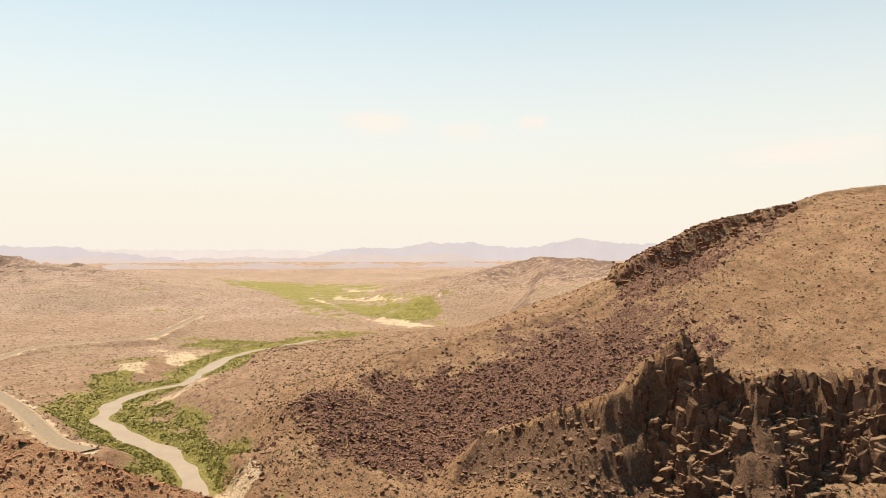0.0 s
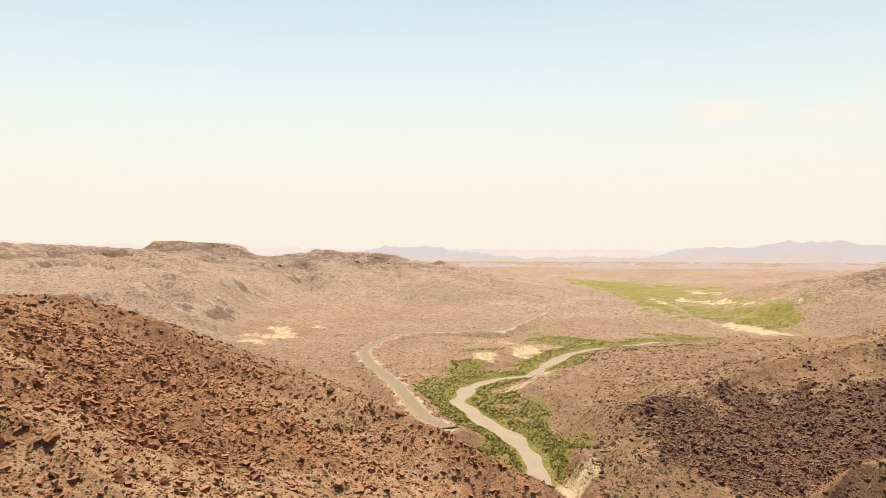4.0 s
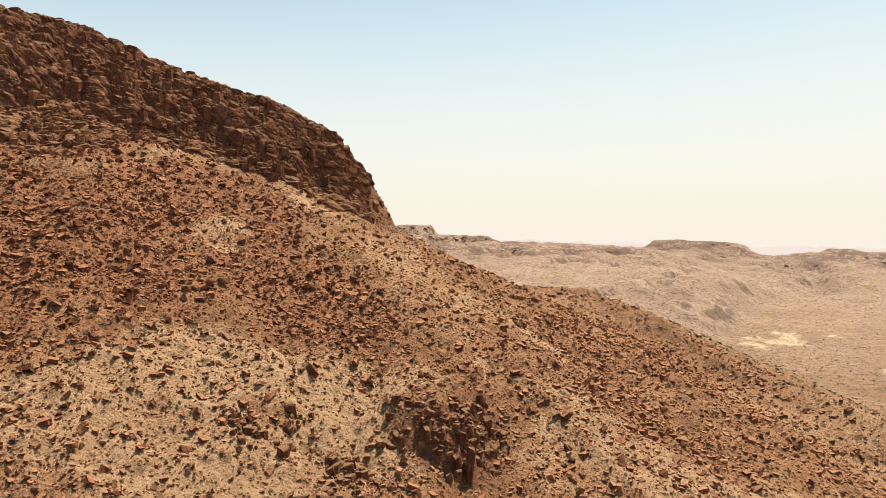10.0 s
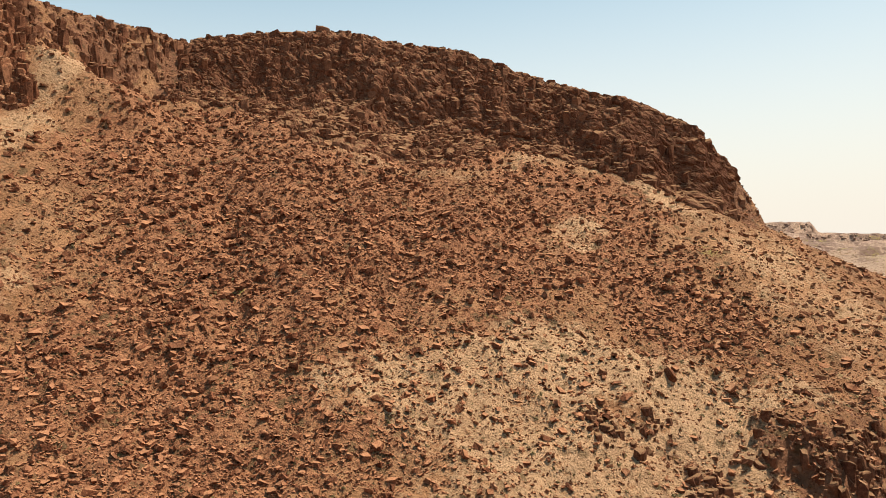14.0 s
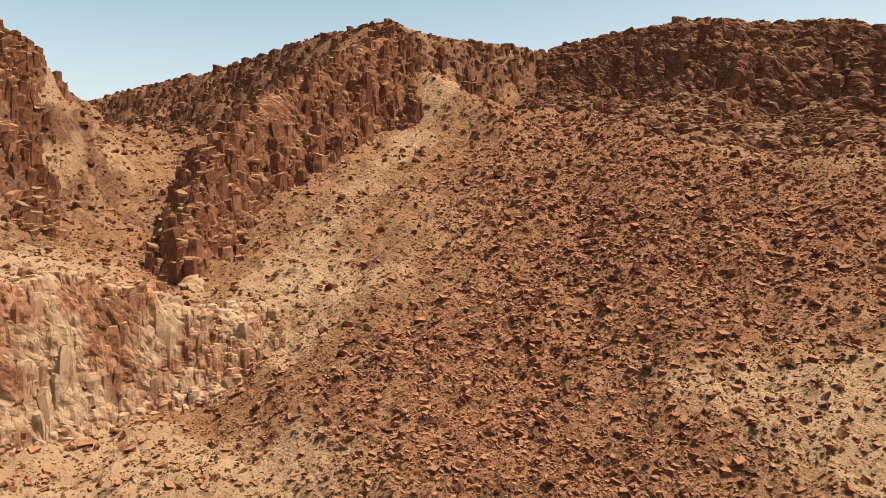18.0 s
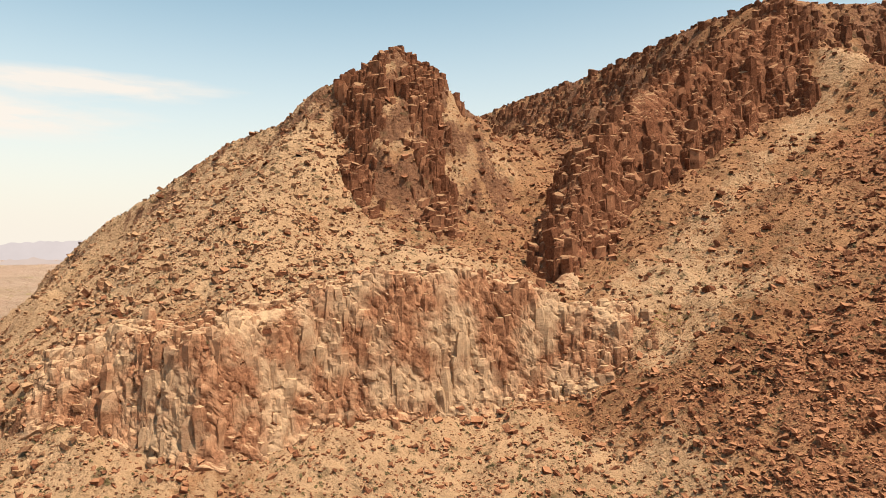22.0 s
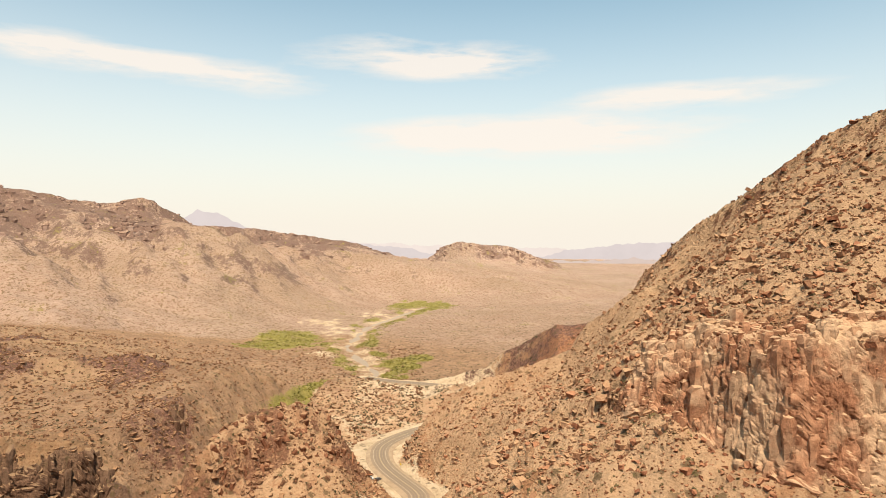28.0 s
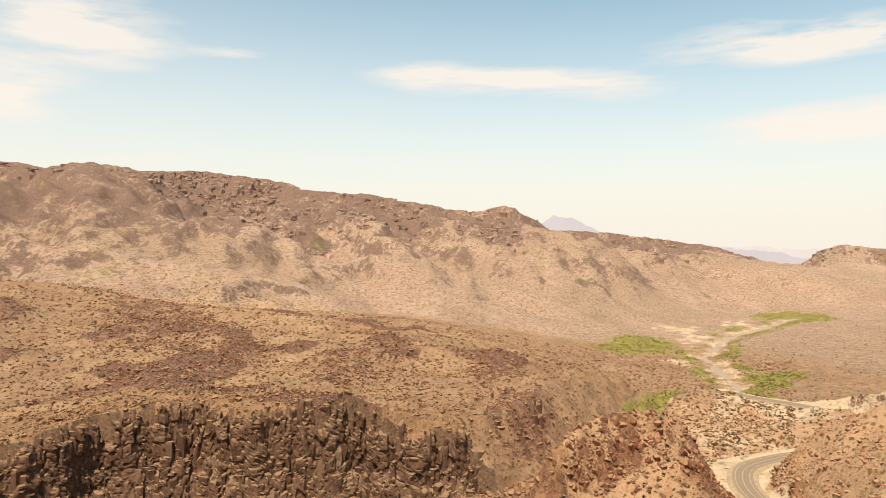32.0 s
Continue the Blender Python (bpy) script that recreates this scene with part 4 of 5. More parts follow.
def hull_rock(seed, points=11, flat=0.7):
    """An angular stone about one metre across: corners and triangles."""
    g = np.random.default_rng(seed)
    v = g.normal(size=(points, 3))
    v = v / np.linalg.norm(v, axis=1)[:, None] * (0.42 + 0.16 * g.random((points, 1)))
    v = v * (1, 0.8, flat)
    bm = bmesh.new()
    for c in v:
        bm.verts.new(c)
    got = bmesh.ops.convex_hull(bm, input=bm.verts)
    bmesh.ops.delete(bm, geom=[q for q in got["geom_interior"] if isinstance(q, bmesh.types.BMVert)], context="VERTS")
    bmesh.ops.triangulate(bm, faces=bm.faces)
    bmesh.ops.recalc_face_normals(bm, faces=bm.faces)
    bm.verts.index_update()
    out = np.array([w.co for w in bm.verts]), np.array([[w.index for w in f.verts] for f in bm.faces])
    bm.free()
    return out


def leaf_clump(seed, leaves=11):
    """A small bush: a cloud of leaf sprays round a few stems."""
    g = np.random.default_rng(seed)
    v, f = [], []
    for k in range(leaves):
        d = g.normal(size=3)
        d /= np.linalg.norm(d)
        d[2] = abs(d[2])
        c = d * g.uniform(0.2, 0.5) * (1, 1, 0.85)
        u, w = np.cross(d, (0.3, 0.2, 0.9)), g.normal(size=3) * 0.13
        u = u / (np.linalg.norm(u) + 1e-6) * g.uniform(0.14, 0.26)
        o = len(v)
        k3 = np.cross(d, u)
        v += [c + u, c - u + w, c + k3 * g.uniform(0.8, 1.4) + w, c - k3 * 0.7 - w + u * 0.3]
        f += [(o, o + 1, o + 2), (o + 1, o, o + 3)]
    return np.array(v), np.array(f)


ROCKS = [hull_rock(s, 8 + s % 2, 0.55 + 0.1 * (s % 4)) for s in range(12)]


def pebble(seed):
    """A blocky broken stone about one metre across."""
    g = np.random.default_rng(seed)
    v = np.array([(i, j, k) for k in (-1, 1) for j in (-1, 1) for i in (-1, 1)]) * (0.42, 0.36, 0.30) + g.uniform(-0.17, 0.17, (8, 3))
    f = [(4, 5, 7), (4, 7, 6), (0, 1, 5), (0, 5, 4), (2, 6, 7), (2, 7, 3), (0, 4, 6), (0, 6, 2), (1, 3, 7), (1, 7, 5)]
    return v, np.array(f)


PEBBLES = [pebble(100 + s) for s in range(16)]


def prism(seed, rounded):
    """A jointed column one metre high and about one metre across, upright, with a broken top."""
    g = np.random.default_rng(seed)
    k = int(g.integers(5, 8))
    a = np.sort((np.arange(k) + g.uniform(-0.3, 0.3, k)) * 2 * math.pi / k)
    rim_x, rim_y = np.cos(a) * g.uniform(0.42, 0.58, k), np.sin(a) * g.uniform(0.42, 0.58, k)
    lean = g.normal(0, 0.05, 2)
    tip = g.normal(0, 0.07 if not rounded else 0.03, 2)
    v = []
    for level, wide, rough in (((-0.5, 1.1, 0.0), (0.1, 1.0, 0.05), (0.36, 0.92, 0.05), (0.5, 0.62, 0.06)) if rounded else ((-0.5, 1.08, 0.0), (0.05, 1.02, 0.05), (0.42, 0.97, 0.06), (0.49, 0.8, 0.06))):
        x, y = rim_x * wide + g.normal(0, rough, k) + lean[0] * level, rim_y * wide + g.normal(0, rough, k) + lean[1] * level
        v += list(zip(x, y, level + (x * tip[0] + y * tip[1]) * 2 * (level > 0.2)))
    f = [(r * k + i, r * k + (i + 1) % k, (r + 1) * k + (i + 1) % k) for r in range(3) for i in range(k)] + [(r * k + i, (r + 1) * k + (i + 1) % k, (r + 1) * k + i) for r in range(3) for i in range(k)]
    f += [(3 * k, 3 * k + i, 3 * k + i + 1) for i in range(1, k - 1)]
    return np.array(v), np.array(f)


COLUMNS = [prism(70 + s, True) for s in range(14)]
PRISMS = [prism(90 + s, False) for s in range(18)]
CLUMPS = [leaf_clump(s) for s in range(8)]
FAR_CLUMPS = [leaf_clump(20 + s, 5) for s in range(6)]


def turns(n, tilt):
    """n random rotations: any way round, tilted by up to that many radians or so."""
    a, bx, by = rng.uniform(0, 2 * math.pi, n), rng.normal(0, tilt, n), rng.normal(0, tilt, n)
    ca, sa, cx, sx, cy, sy = np.cos(a), np.sin(a), np.cos(bx), np.sin(bx), np.cos(by), np.sin(by)
    o, i = np.zeros(n), np.ones(n)
    rz = np.stack([np.stack([ca, -sa, o], -1), np.stack([sa, ca, o], -1), np.stack([o, o, i], -1)], 1)
    rx = np.stack([np.stack([i, o, o], -1), np.stack([o, cx, -sx], -1), np.stack([o, sx, cx], -1)], 1)
    ry = np.stack([np.stack([cy, o, sy], -1), np.stack([o, i, o], -1), np.stack([-sy, o, cy], -1)], 1)
    return rx @ ry @ rz


def heap(name, shapes, at, size, spin3, material, flat=True):
    """Many pieces joined into one mesh. size: (n, 3)."""
    verts, faces, base = [], [], 0
    pick = rng.integers(0, len(shapes), len(at))
    for k, (v, f) in enumerate(shapes):
        own = np.nonzero(pick == k)[0]
        if not len(own):
            continue
        p = np.einsum("nij,nkj->nki", spin3[own], v[None] * size[own][:, None, :]) + at[own][:, None, :]
        verts.append(p.reshape(-1, 3))
        faces.append((f[None] + (np.arange(len(own)) * len(v))[:, None, None] + base).reshape(-1, 3))
        base += p.shape[0] * p.shape[1]
    return mesh_of(name, np.concatenate(verts), np.concatenate(faces), material, flat)


def cast(n, bearings, near, far, seed):
    """Spots strewn over a sector: x, y, z, the cover there."""
    g = np.random.default_rng(seed)
    a, r = np.radians(g.uniform(*bearings, n)), np.exp(g.uniform(math.log(near), math.log(far), n))
    x, y = -np.sin(a) * r, np.cos(a) * r
    z, cover = sample(x, y)
    return x, y, z, cover, r, g


def cast_line(n, line, low, high, seed):
    """Spots strewn along a line, from low to high metres beside it (to its right hand)."""
    g = np.random.default_rng(seed)
    q = np.array([c[:2] for c in line], float)
    t = np.concatenate([[0], np.cumsum(np.hypot(*np.diff(q, axis=0).T))])
    s, o = g.uniform(0, t[-1], n), g.uniform(low, high, n)
    x, y = np.interp(s, t, q[:, 0]), np.interp(s, t, q[:, 1])
    k = np.clip(np.searchsorted(t, s) - 1, 0, len(q) - 2)
    d = np.diff(q, axis=0)[k] / np.diff(t)[k][:, None]
    x, y = x + d[:, 1] * o + g.normal(0, 2, n), y - d[:, 0] * o + g.normal(0, 2, n)
    z, cover = sample(x, y)
    return x, y, z, cover, np.hypot(x, y), g


def single(name, shapes, k, at, size, turn3, material, parent=None):
    """One piece as an object of its own; alike pieces share their mesh."""
    key = (name, k % len(shapes), material.name)
    if key not in SHARED:
        SHARED[key] = mesh_of(name, *shapes[k % len(shapes)], material)
    ob = new(name, SHARED[key])
    m = Matrix([list(row) for row in turn3]).to_4x4()
    ob.matrix_world = Matrix.Translation([float(c) for c in at]) @ m @ Matrix.Diagonal((*[float(c) for c in size], 1))
    if parent:
        ob.parent, ob.matrix_parent_inverse = parent, parent.matrix_world.inverted()
    return ob


SHARED = {}


def stones(label, n, bearings, near, far, seed, least, most, bare, thick, singles=0, material=STONES):
    x, y, z, cover, r, g = cast(n, bearings, near, far, seed)
    keep = g.random(n) < np.clip(bare + thick * cover["scree"] + 0.6 * cover["talus"] + 0.25 * cover["rock"] - 0.3 * cover["pale"] * (1 - bare) - cover["grass"], 0.02, 1)
    road = np.minimum(nearest(x, y, ROAD_WEST)[0], nearest(x, y, RIVER)[0] - 6)
    keep &= (road > 14) & ((z - 150) / r > -0.5)
    x, y, z, r, scree = x[keep], y[keep], z[keep], r[keep], cover["scree"][keep]
    s = least * g.random(len(x)) ** -0.5 * (r / near) ** 0.55 * (0.75 + 0.35 * scree)
    s = np.minimum(s, most * g.uniform(0.6, 1.0, len(x)))
    size = 0.74 * s[:, None] * g.uniform(0.7, 1.3, (len(x), 3)) * (1.15, 1.0, 0.8)
    at = np.stack([x, y, z + size[:, 2] * 0.2], -1)
    spin3 = turns(len(x), 0.38)
    order = np.argsort(-s / r)
    for k, i in enumerate(order[:singles]):
        ob = single("boulder", ROCKS, k, at[i], size[i], spin3[i], BOULDER)
        tagged(ob, "angular reddish-brown boulder lying on the stony slope" if s[i] < 0.85 * most else "large reddish-brown boulder lying on the stony slope", "boulder", "boulders on the slope")
    rest = order[singles:]
    tagged(new("loose_stones", heap("loose_stones", PEBBLES, at[rest], size[rest], spin3[rest], material)), label, "stones", kind="stuff")


stones("reddish-brown broken rock strewn over the near slope", 135000, (-100, 98), 110, 430, 1, 0.42, 3.4, 0.45, 0.75, 300)
stones("small reddish-brown stones strewn over the near slope", 52000, (-75, 80), 105, 250, 8, 0.3, 1.2, 0.55, 0.6)
stones("brown broken rock strewn over the slope above the valley", 38000, (-97, -36), 100, 430, 4, 0.44, 3.0, 0.42, 0.6, 0, RED_STONES)
stones("dark purple-brown scree on the hill across the river", 34000, (-148, -96), 330, 900, 2, 0.8, 4.5, 0.12, 0.9, 0, TALUS)
stones("tan and reddish broken rock strewn over the spur above the road", 27000, (52, 97), 150, 430, 6, 0.65, 3.2, 0.6, 0.4, 0, SPUR_STONES)
stones("brown broken rock strewn over the hill across the river", 26000, (-148, -96), 330, 900, 5, 0.7, 3.2, 0.4, 0.3, 0, BROWN_STONES)
stones("brown stones strewn over the table across the canyon", 50000, (92, 156), 280, 1000, 3, 1.1, 4.2, 0.5, 0.7, 0, BROWN_STONES)


def blocks(u, v, wide, tall, seed):
    """Jointed rock: how far each block stands out, a tone of its own and the distance to the joint round it."""
    iu, iv = np.floor(u / wide).astype(np.int64), np.floor(v / tall).astype(np.int64)
    first, second = np.full(u.shape, 9.0), np.full(u.shape, 9.0)
    out, tone = np.zeros(u.shape), np.zeros(u.shape)
    for du in (-1, 0, 1):
        for dv in (-1, 0, 1):
            a, b = iu + du, iv + dv
            r1, r2 = lattice(a, b, seed) / (2 * math.pi), lattice(a, b, seed + 1) / (2 * math.pi)
            r3 = lattice(a, b, seed + 2) / (2 * math.pi)
            x, y = u / wide - a - 0.15 - 0.7 * r1, v / tall - b - 0.1 - 0.8 * r2
            d = (np.abs(x) ** 2.6 + np.abs(y) ** 2.6) ** (1 / 2.6)
            lean = (r3 - 0.5) * 0.9 * x + (r1 - 0.5) * 0.7 * y
            closer = d < first
            second = np.where(closer, first, np.minimum(second, d))
            out, tone = np.where(closer, r3 + lean, out), np.where(closer, (r1 * 7.3 + r2) % 1, tone)
            first = np.minimum(first, d)
    return out, tone, second - first


def rock_face(parent, line, low, high, seed, material, step=0.6, wide=3.0, tall=6.0, depth=2.4, bare=0.3, bearings=(-180, 180), holes=-9.0, key="cliff", grit=1.0):
    """The bare face of a cliff: jointed blocks and ledges over the slope beside a line; low and high may change along the line."""
    q = np.array([c[:2] for c in line], float)
    t = np.concatenate([[0], np.cumsum(np.hypot(*np.diff(q, axis=0).T))])
    s = np.arange(0, t[-1], step)
    c = np.stack([np.interp(s, t, q[:, 0]), np.interp(s, t, q[:, 1])], -1)
    for _ in range(int(30 / step)):
        c[1:-1] = (c[:-2] + 2 * c[1:-1] + c[2:]) / 4
    d = np.gradient(c, axis=0)
    d /= np.linalg.norm(d, axis=1)[:, None]
    lows, highs = (np.interp(s, t, v) if isinstance(v, (list, tuple)) else np.full(len(s), float(v)) for v in (low, high))
    k = np.linspace(0, 1, 260)
    o = lows[:, None] + (highs - lows)[:, None] * k
    x, y = c[:, :1] + d[:, 1:] * o, c[:, 1:] - d[:, :1] * o
    z = sample(x.ravel(), y.ravel())[0].reshape(x.shape)
    z[:, 1:-1] = (z[:, :-2] + 2 * z[:, 1:-1] + z[:, 2:]) / 4
    arc = np.concatenate([np.zeros((len(s), 1)), np.cumsum(np.sqrt(np.diff(x, axis=1) ** 2 + np.diff(y, axis=1) ** 2 + np.diff(z, axis=1) ** 2), axis=1)], 1)
    n = int(arc[:, -1].max() / step) + 2
    rows = [[np.interp(np.linspace(0, a[-1], n), a, v) for v in (xx, yy, zz)] for a, xx, yy, zz in zip(arc, x, y, z)]
    p = np.moveaxis(np.array(rows), 1, 2)
    normal = np.cross(np.gradient(p, axis=0), np.gradient(p, axis=1))
    normal *= np.where(normal[..., 2:] < 0, -1, 1)
    for _ in range(4):
        normal[1:-1] = (normal[:-2] + 2 * normal[1:-1] + normal[2:]) / 4
        normal[:, 1:-1] = (normal[:, :-2] + 2 * normal[:, 1:-1] + normal[:, 2:]) / 4
    normal[..., 2] *= 0.6
    normal /= np.linalg.norm(normal, axis=-1)[..., None] + 1e-9
    px, py, pz = (p[..., i].ravel() for i in range(3))
    u = np.repeat(s, n) + 1.3 * wide * grain(px + pz * 0.5, py, 6 * wide, seed) + 0.5 * wide * grain(px + pz * 0.6, py, 2.5 * wide, seed + 4) + 0.22 * wide * grain(px, py + pz, wide, seed + 1)
    v = pz * 1.2 + 0.5 * tall * grain(px, py, 3 * wide, seed + 2) + 0.15 * tall * grain(px + pz, py, wide, seed + 3)
    out, tone, joint = blocks(u, v, wide, tall, seed)
    small, tone2, joint2 = blocks(u + 40, v + 17, wide * 0.42, tall * 0.38, seed + 5)
    lump = depth * (0.75 * out + 0.3 * small + 0.5 * grain(np.repeat(s, n), pz, 4 * wide, seed + 7) - 0.35 * smooth(0.16, 0.0, joint) - 0.16 * smooth(0.18, 0.0, joint2))
    lump += grit * (0.7 * grain(px + 0.7 * pz, py - 0.5 * pz, 3.2 * step, seed + 13) + 0.9 * np.abs(grain(px, py + pz, 7 * step, seed + 14)))
    _, cover = sample(px, py)
    bearing = np.degrees(np.arctan2(-px, py))
    rim_u, rim_v = np.minimum(np.arange(len(s)), np.arange(len(s))[::-1])[:, None] * step, np.minimum(np.arange(n), np.arange(n)[::-1])[None] * step
    edge = smooth(0, 5, rim_u) * smooth(0, 2.5, rim_v)
    field = cover[key] * edge.ravel() * smooth(bearings[0] - 0.5, bearings[0] + 1, bearing) * smooth(bearings[1] + 0.5, bearings[1] - 1, bearing)
    field = field + 0.35 * (tone - 0.5) + 1.1 * np.minimum(grain(np.repeat(s, n), pz * 1.3, 3.5 * wide, seed + 11) + 0.6 * grain(px, py + pz, 1.4 * wide, seed + 12) - holes, 0)
    there = smooth(bare - 0.06, bare + 0.12, field) * smooth(12, 15, nearest(px, py, ROAD_WEST)[0])
    p = p.reshape(-1, 3) + normal.reshape(-1, 3) * ((0.15 * depth + np.maximum(lump, -0.25 * depth)) * there * (0.3 + 0.7 * np.hypot(normal[..., 0], normal[..., 1]).ravel()) - 0.45 * depth * (1 - there))[:, None]
    f = grid_faces(len(s), n)
    f = f[there[f].max(1) > 0.02]
    used, f = np.unique(f, return_inverse=True)
    me = mesh_of("rock_face", p[used], f.reshape(-1, 4), material)
    me.attributes.new("tone", "FLOAT", "POINT").data.foreach_set("value", (0.7 * tone + 0.3 * tone2)[used].astype(np.float32))
    ob = new("rock_face", me)
    ob.parent, ob.matrix_parent_inverse = parent, parent.matrix_world.inverted()
    return ob


def outcrop(label, n, line, low, high, seed, wide, tall, singles, one, many, gaps=-0.15, tilt=0.06, least=0.4, steep=0.0, bearings=(-180, 180), shapes=PRISMS, faces=(), key="cliff"):
    """Jointed blocks that stand out of a cliff, each a part of its outcrop."""
    x, y, z, cover, r, g = cast_line(n, line, low, high, seed)
    bearing = np.degrees(np.arctan2(-x, y))
    bearing = bearing + 2.2 * grain(z, z * 0 + seed, 9, 73)
    lumps = grain(x, y, 16, 71) + 0.6 * grain(x, y, 6, 72)
    keep = (cover[key] > least) & (bearing > bearings[0]) & (bearing < bearings[1]) & (lumps + g.uniform(-0.35, 0.35, n) > gaps) & (nearest(x, y, ROAD_WEST)[0] > 12)
    x, y, z, r = x[keep], y[keep], z[keep], r[keep]
    w = wide[0] + (wide[1] - wide[0]) * g.random(len(x)) ** 2.2
    side = 0.5 * w
    fall = np.clip(np.hypot(sample(x + side, y)[0] - sample(x - side, y)[0], sample(x, y + side)[0] - sample(x, y - side)[0]) / w, 0, 3.5)
    if steep:
        held = fall > steep
        x, y, z, r, w, fall = (v[held] for v in (x, y, z, r, w, fall))
    out = w * g.uniform(*tall, len(x)) * np.clip(0.35 + 0.9 * fall, 0.3, 1.1)
    h = out + 0.75 * w * fall + 0.8
    size = np.stack([w * g.uniform(0.8, 1.5, len(x)), w * g.uniform(0.8, 1.2, len(x)), h], -1)
    at = np.stack([x, y, z + out - h / 2], -1)
    spin3 = turns(len(x), tilt)
    thing = new("rock_outcrop")
    thing.location = (float(x.mean()), float(y.mean()), float(z.min()))
    thing.matrix_world = Matrix.Translation(thing.location)
    tagged(thing, label, "rock outcrop", "rock outcrops")
    for face in faces:
        rock_face(thing, **face)
    order = np.argsort(-(w * h) / r ** 2)
    for k, i in enumerate(order[:singles]):
        single("rock", shapes, k, at[i], size[i], spin3[i], one, thing)
    rest = order[singles:]
    if len(rest):
        ob = tagged(new("rocks", heap("rocks", shapes, at[rest], size[rest], spin3[rest], many)), kind="stuff")
        ob.parent, ob.matrix_parent_inverse = thing, thing.matrix_world.inverted()


outcrop("reddish-brown pinnacle of jointed rock on the ridge", 8000, PINNACLE[0:8], -60, 4, 11, (1.2, 4.2), (0.1, 1.0), 290, BLOCK, BLOCKS, -0.45, bearings=(43.7, 52.6), least=0.3)
outcrop("steep rib of jointed reddish rock above the scree", 6600, RIB, -48, 14, 12, (1.0, 4.2), (0.1, 1.2), 290, BLOCK, BLOCKS, -0.15, least=0.3,
    faces=[dict(line=RIB, low=-52, high=10, seed=212, material=FACE, step=0.8, wide=3.0, tall=6.0, depth=0.8, bare=0.3, holes=-0.2)])
outcrop("low cliff of rounded tan and reddish rock columns", 4200, SCARPS[0], -24, 4, 13, (0.9, 3.2), (0.1, 0.9), 290, TAN_BLOCK, TAN_BLOCKS, -0.25, 0.06, 0.42, shapes=COLUMNS,
    faces=[dict(line=SCARPS[0], low=-27, high=7, seed=213, material=TAN_FACE, step=0.5, wide=2.6, tall=8.0, depth=0.8, bare=0.42, holes=-0.1, grit=0.8)])
outcrop("dark broken cliff along the mountain's crest", 9500, MAIN_CREST[:10], -80, 1, 14, (1.2, 5.0), (0.05, 0.5), 290, DARK_BLOCK, DARK_BLOCKS, -0.12, 0.12, least=0.5, key="ledges", bearings=(-37.9, 180),
    faces=[dict(line=MAIN_CREST[:10], low=[-32, -34, -34, -32, -30, -32, -78, -82, -48, -30], high=4, seed=214, material=DARK_FACE, step=0.8, wide=4.2, tall=5.0, depth=1.7, bare=0.3, holes=-0.1, key="ledges", bearings=(-38.0, 180))])
outcrop("dark rocky crest behind the pinnacle", 3000, MAIN_CREST[9:], -34, 1, 15, (1.0, 4.0), (0.05, 0.6), 200, DARK_BLOCK, DARK_BLOCKS, -0.15, 0.12, least=0.3)
for ledge, count in ((SCARPS[1], 300), (SCARPS[2], 130), (SCARPS[3], 110)):
    outcrop("small dark ledge of rock in the slope", count, ledge, -6, 4, 16, (0.7, 2.6), (0.1, 0.8), 90, DARK_BLOCK, DARK_BLOCKS, -0.2, 0.15, least=0.3)
outcrop("rocky crown of the knoll beside the road", 1100, KNOLL, -26, 26, 17, (0.8, 3.0), (0.0, 0.4), 220, BLOCK, BLOCKS, 0.0, 0.4)
outcrop("dark cliff of columns along the canyon's rim", 5200, RIM_WEST, -6, 46, 18, (1.4, 6.0), (0.15, 1.1), 290, RIM_BLOCK, RIM_BLOCKS, -0.2, 0.1,
    faces=[dict(line=RIM_WEST, low=-16, high=48, seed=218, material=RIM_FACE, step=1.1, wide=4.6, tall=12.0, depth=3.4, bare=0.3, holes=-0.2)])
outcrop("dark shaded cliff with a tower above the canyon", 6800, RIM_EAST[2:], -4, 50, 19, (1.4, 6.5), (0.15, 1.1), 290, RIM_BLOCK, RIM_BLOCKS, -0.3, 0.15)
outcrop("dark rock wall at the mouth of the canyon", 2600, [(-300, -285), (-373, -182), (-430, -185), (-520, -180)], -40, 50, 21, (1.5, 6.0), (0.2, 1.0), 160, RIM_BLOCK, RIM_BLOCKS, -0.1, least=0.2, key="rock")
outcrop("brown broken rock at the foot of the tower", 900, RIM_EAST[:5], -10, 60, 22, (0.9, 3.6), (0.1, 0.5), 160, RIM_BLOCK, RIM_BLOCKS, -0.2, 0.2, least=-1.0)
outcrop("dark rocks along the crest of the hill across the river", 1100, EAST_HILL[3:9], -30, 8, 20, (1.6, 6.0), (0.0, 0.35), 160, DARK_BLOCK, DARK_BLOCKS, -0.1, 0.15, least=0.3)
for name, line, high, count, wide in (("cliffs of the rose-brown range across the plain", WEST_RANGE, 480, 11000, (5, 20)), ("cliffs round the flat-topped mesa on the plain", WEST_MESA, 70, 320, (6, 20)),
                                      ("cliffs round the flat-topped mesa beyond the ridge", NORTH_MESA, 90, 300, (6, 20)), ("low ledges on the hills beyond the valley", VALLEY_HILLS, 340, 1600, (4, 14)),
                                      ("low ledges on the tan hills beyond the river", FAR_TAN, 200, 400, (4, 14))):
    outcrop(name, count, line, 12, high, 23, wide, (0.0, 0.14), 60, FAR_BLOCK, FAR_BLOCKS, -0.15, 0.08, least=0.4, steep=0.42)


